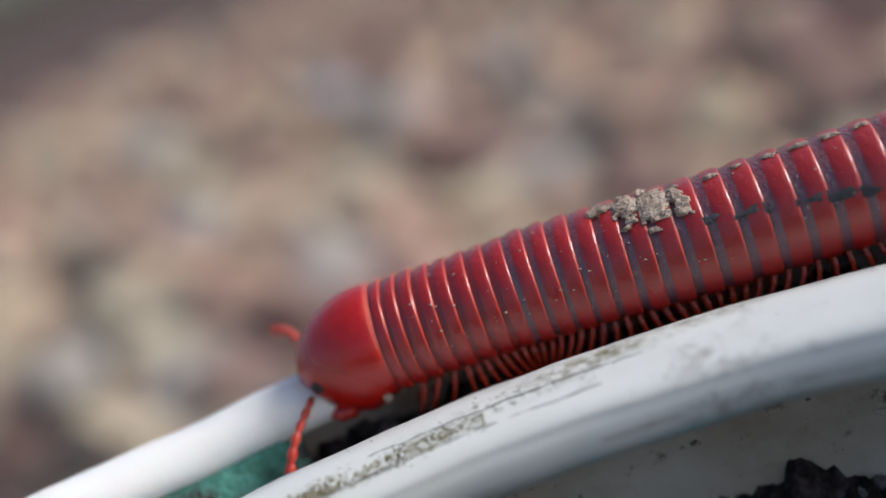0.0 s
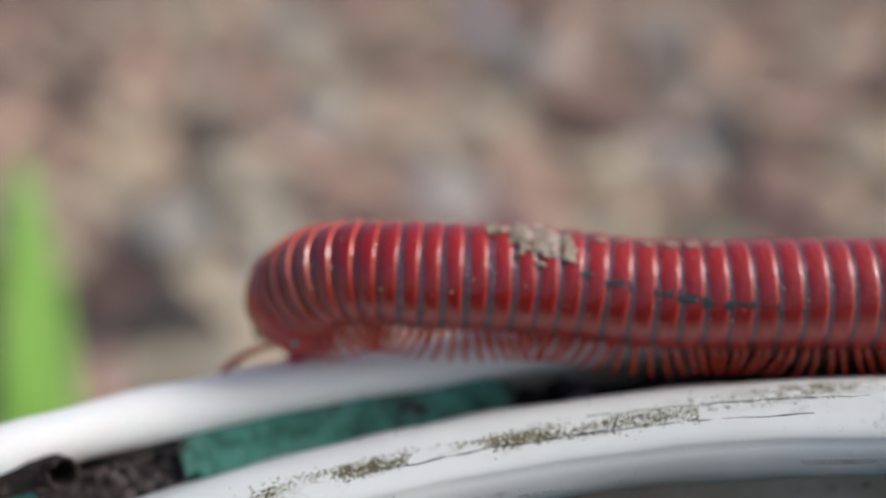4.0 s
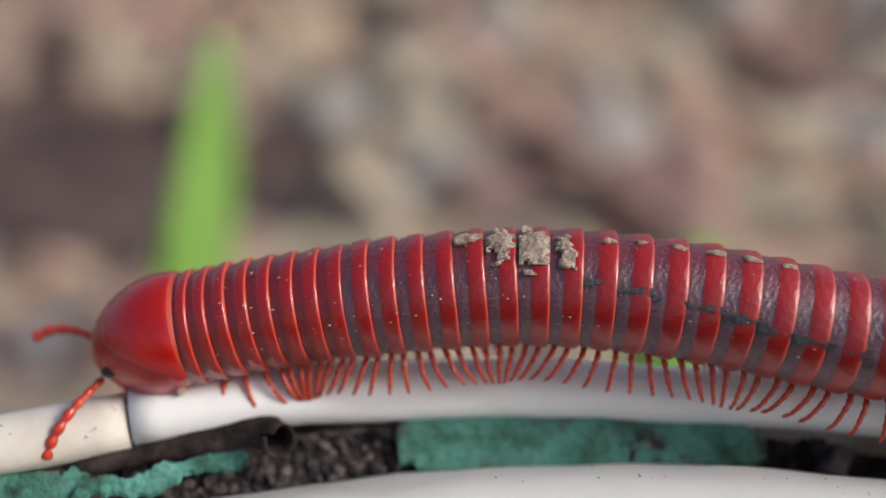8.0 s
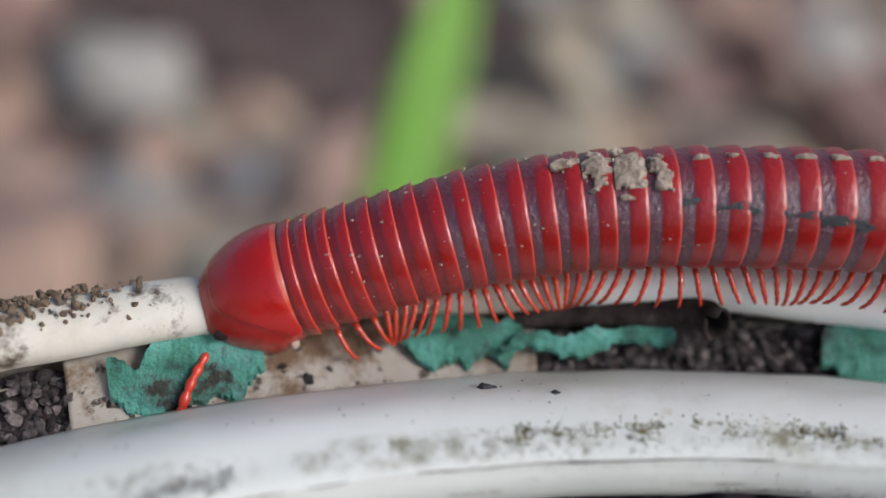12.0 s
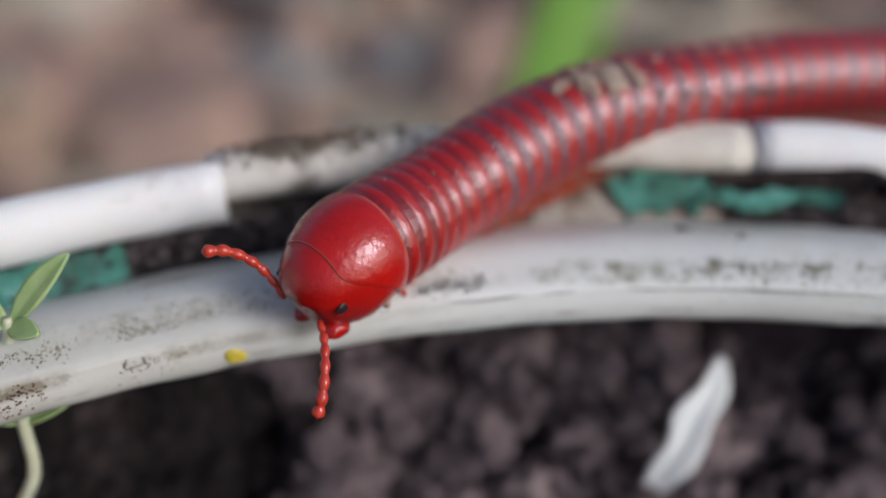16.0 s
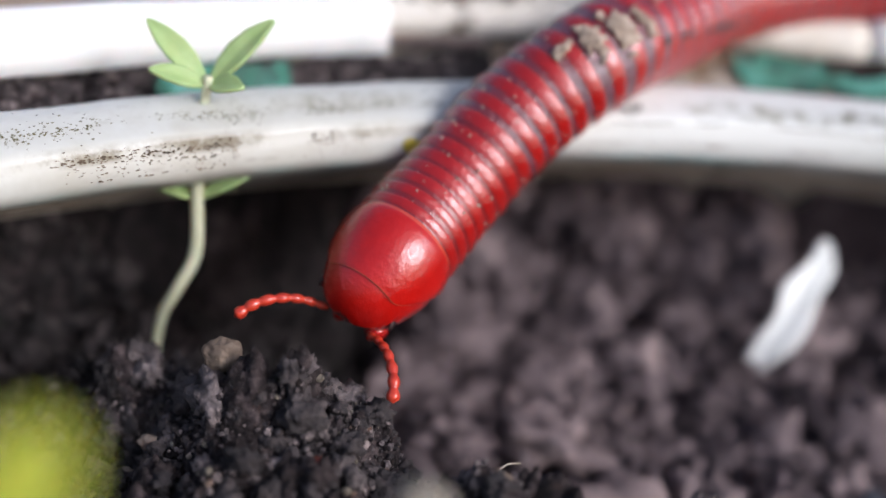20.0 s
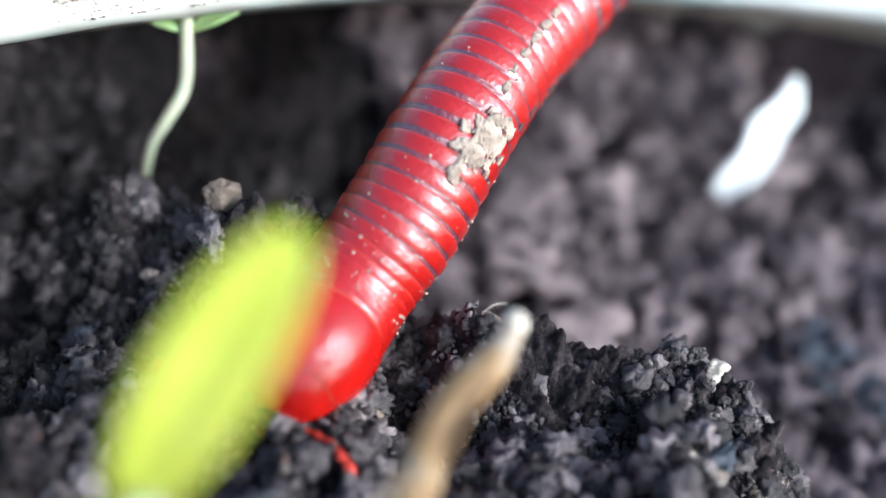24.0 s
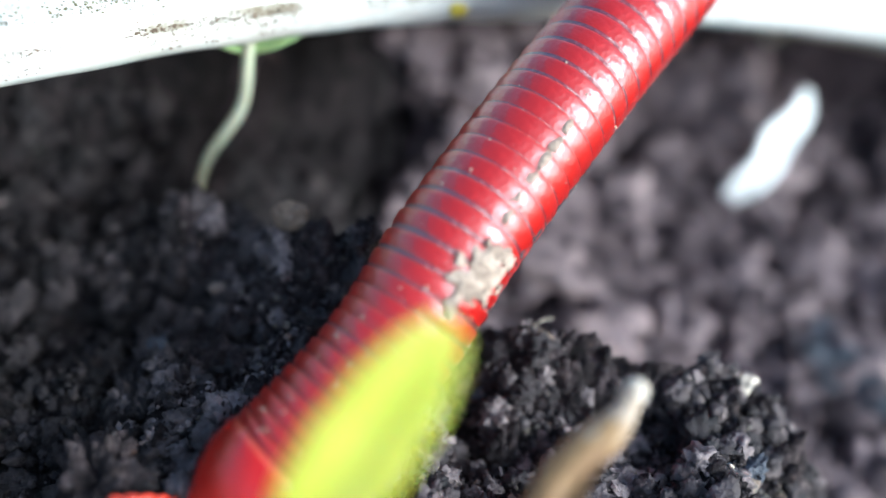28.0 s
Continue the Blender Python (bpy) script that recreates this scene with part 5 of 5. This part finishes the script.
def add_mud(parts):
    """Dried mud on the back and black grime along the side, stuck to the rings."""
    rng = random.Random(31)

    first = next(k for k, p in enumerate(parts) if p[1] > 1.70)

    def stick(k, blob, thick, mat, name, label, seed, ragged=0.55):
        """The piece on one ring of a crust that spreads over several: blob is its middle and half size in degrees and rings."""
        ring, mid, _ = parts[k]
        pitch = parts[k + 1][1] - mid
        ca, cy, da, dy = blob
        n, m = 44, 14
        verts, faces, keep = [], [], {}
        for layer in (0, 1):
            for i in range(n + 1):
                for j in range(m + 1):
                    u, w = 2.4 * i / n - 1.2, 1.04 * j / m - 0.52
                    a = radians(ca + da * u)
                    gy = k - first + w
                    q = Vector((da * u * 0.09, gy * 1.3, seed))
                    far = math.hypot(u, (gy - cy) / dy)
                    crust = 0.62 * (1 - far) + ragged * noise.noise(q * 1.1) + 0.34 * noise.noise(q * 2.7) + 0.14 * noise.noise(q * 6.5)
                    r = RADIUS * (0.98 if layer else 1.0) + (0 if layer else thick * min(1.0, 0.25 + 2.2 * max(0.0, crust)) * (0.75 + 0.5 * abs(noise.noise(q * 7))))
                    keep[i, j] = crust > 0.06
                    verts.append((-math.sin(a) * r, w * pitch, math.cos(a) * r))
        w, k2 = m + 1, (n + 1) * (m + 1)
        cell = {(i, j): sum(keep[i + p, j + q] for p in (0, 1) for q in (0, 1)) > 2 for i in range(n) for j in range(m)}
        for (i, j), on in cell.items():
            if not on:
                continue
            c = [i * w + j, (i + 1) * w + j, (i + 1) * w + j + 1, i * w + j + 1]
            faces.append(c)
            for e, nb in ((0, (i, j - 1)), (1, (i + 1, j)), (2, (i, j + 1)), (3, (i - 1, j))):
                if not cell.get(nb, False):
                    faces.append((c[(e + 1) % 4], c[e], k2 + c[e], k2 + c[(e + 1) % 4]))
        if faces:
            link(name, verts, faces, mat, ring, label, smooth=False)

    def dust(k, count):
        ring, mid, _ = parts[k]
        pitch = parts[k + 1][1] - mid
        verts, faces = [], []
        form = lump((1, 1, 0.5), k + 0.3, 1, 0.5)
        for _ in range(count):
            a, y, g = radians(rng.uniform(-60, 100)), rng.uniform(-0.5, 0.5) * pitch, rng.choice((0.003, 0.004, 0.005, 0.009))
            b = len(verts)
            verts.extend([(-math.sin(a) * RADIUS * 0.995 + p[0] * g, y + p[1] * g, math.cos(a) * RADIUS * 0.995 + p[2] * g) for p in form[0]])
            faces.extend([[b + q for q in h] for h in form[1]])
        tagged(link("dust", verts, faces, MUD, ring, "fine pale dust grains"), kind="stuff")

    for dk, angle, half, reach in ((0, 8, 10, 0.6), (1, 16, 22, 0.62), (2, 23, 30, 0.66), (3, 24, 24, 0.34)):
        stick(first + dk, (angle, dk + 0.06, half, reach), 0.024, MUD, "mud_patch", "crumbly dried beige mud", 3.7 + dk, 0.5)
    for dk in range(4, 10):
        stick(first + dk, (11 - 0.8 * dk, dk - 0.22, 5, 0.34), 0.016, MUD, "mud_smear", "smear of dried mud", 9.2 + dk, 0.5)
    for dk in range(4, 13):
        stick(first + dk, (56 + (dk - 4) * 3.4, 7.0, 4.5, 4.6), 0.003, GRIME, "grime", "black grime along the side", 5.3, 0.95)
    for k in range(1, first + 14):
        dust(k, 9)


def sway(thing, base, tip, rows):
    """Tilts a plant about its root so that its tip goes where the rows say."""
    base, tip = Vector(base), Vector(tip)
    out = []
    for t, x, y, z in rows:
        m = (tip - base).rotation_difference(Vector((x, y, z)) - base).to_matrix().to_4x4()
        m.translation = base * CM
        out.append((t, m))
    walk(thing, [(0, out[0][1])] + out)


# where each feeler points, on the head: sidewards, ahead, up
FEELS = {-1: [(1, -0.61, 0.45, -0.65), (2, -0.5, 0.55, -0.65), (3, -0.75, 0.6, -0.1), (5.5, -0.5, 0.8, -0.3), (6.5, -0.35, 0.2, -0.9), (7, -0.3, 0.1, -0.95), (8, -0.6, 0.62, -0.5), (9, -0.3, 0.9, -0.25), (10, -0.62, 0.56, -0.54), (11, -0.62, 0.58, -0.52), (13.5, -0.8, 0.3, -0.5), (14, -0.95, 0.15, -0.25), (14.5, -0.9, 0.3, -0.3), (15, -0.83, 0.2, -0.55), (16, -0.55, 0.62, -0.55), (17, -0.3, 0.94, -0.14), (18, -0.63, 0.77, -0.13),
              (20, -0.7, 0.6, 0.3), (21, -0.8, 0.5, 0.3), (21.5, -0.65, 0.6, 0.45), (23.5, -0.25, 0.93, 0.25), (24, -0.75, 0.4, 0.55), (24.5, -0.82, 0.35, 0.48), (25, -0.82, 0.35, 0.48), (26, -0.5, 0.8, 0.2), (27, -0.5, 0.5, 0.6)],
         1: [(0.5, 0.6, 0.4, 0.3), (1, 0.5, 0.65, 0.4), (2, 0.3, 0.5, -0.8), (3, 0.29, 0.6, -0.7), (6, 0.2, 0.85, 0.2), (7, 0.2, 0.88, 0.35), (8, 0.25, 0.9, 0.2), (9, 0.2, 0.65, -0.7), (10, 0.2, 0.85, 0.4), (11, 0.2, 0.8, 0.6), (14, 0.35, 0.6, -0.72), (15, 0.45, 0.88, -0.1), (16, 0.62, 0.5, 0.6), (17, 0.52, 0.3, 0.8), (18, 0.55, 0.22, 0.8), (20, 0.67, 0.73, 0.16),
             (21, 0.77, 0.63, 0.1), (21.5, 0.6, 0.78, 0.1), (23.5, 0.9, 0.35, 0.2), (24.5, 0.7, 0.65, 0.25), (25, 0.6, 0.75, 0.25), (26, 0.93, 0.25, 0.25), (27, 0.63, 0.3, 0.65)]}


def motions():
    sway(SPROUT_THING, (-3.22, 4.44, -1.62), (-3.365, 5.223, 0.835), [(19, -3.70, 4.85, 1.00), (19.5, -3.67, 4.80, 1.07), (20, -3.67, 4.68, 1.06), (20.5, -3.73, 4.79, 0.90), (21, -3.61, 4.99, 0.70), (21.5, -3.57, 5.08, 0.65), (23.5, -3.47, 5.11, 0.70), (24, -3.42, 5.17, 0.71), (24.5, -3.39, 5.18, 0.73), (25, -3.36, 5.20, 0.81), (26, -3.37, 5.14, 1.00), (27, -3.44, 5.03, 1.10), (28, -3.43, 5.16, 0.88)])
    sway(STALK_THING, (-2.86, 4.68, -1.62), (-2.552, 5.784, -0.103), [(20, -2.93, 5.37, 0.26), (20.5, -2.97, 5.67, 0.04), (21, -2.92, 5.86, -0.30), (21.5, -2.86, 5.83, -0.28), (23.5, -2.80, 5.81, -0.30), (24, -2.68, 5.90, -0.41), (24.5, -2.60, 5.85, -0.34), (25, -2.56, 5.73, -0.16), (26, -2.61, 5.64, -0.01), (27, -2.65, 5.53, 0.11), (28, -2.56, 5.64, -0.18)])
    body, parts, (head, feelers) = build_millipede()
    times = [k * 0.5 for k in range(57)]
    lines = {t: axis_at(t) for t in times}
    rolls = {t: -14 * soft((t - 17) / 3) - 14 * soft((t - 20.5) / 3) for t in times}
    walk(head, [(t, frame_on(lines[t], HEAD, rolls[t])) for t in times])
    for f, side in feelers:
        rest = Vector((0.25 * side, 0.38, -0.13))
        rows = []
        for t, x, y, z in FEELS[side]:
            m = rest.rotation_difference(Vector((x, y, z))).to_matrix().to_4x4()
            m.translation = Vector((side * 0.125, 0.445, -0.14)) * CM
            rows.append((t, m))
        walk(f, [(0, rows[0][1])] + rows + [(28, rows[-1][1])])
    for ring, mid, legs in parts:
        walk(ring, [(t, frame_on(lines[t], mid, rolls[t])) for t in times])
        for leg, side, dy, rad, n in legs:
            rows = []
            for t in times:
                fold = 30 * (1 - soft((t - 4.5) / 2)) + 24 * soft((t - 11.5) / 2) + 30 * soft((t - 17.5) / 2.5)
                ph = n * 0.40 + t * 3.4 + (0.3 if side > 0 else 0)
                rows.append((t, pose(side * rad * 0.36 * CM, dy * CM, -rad * 0.86 * CM, 29 * math.sin(ph), side * (fold + 6 * math.cos(ph)), 0)))
            walk(leg, rows)


motions()
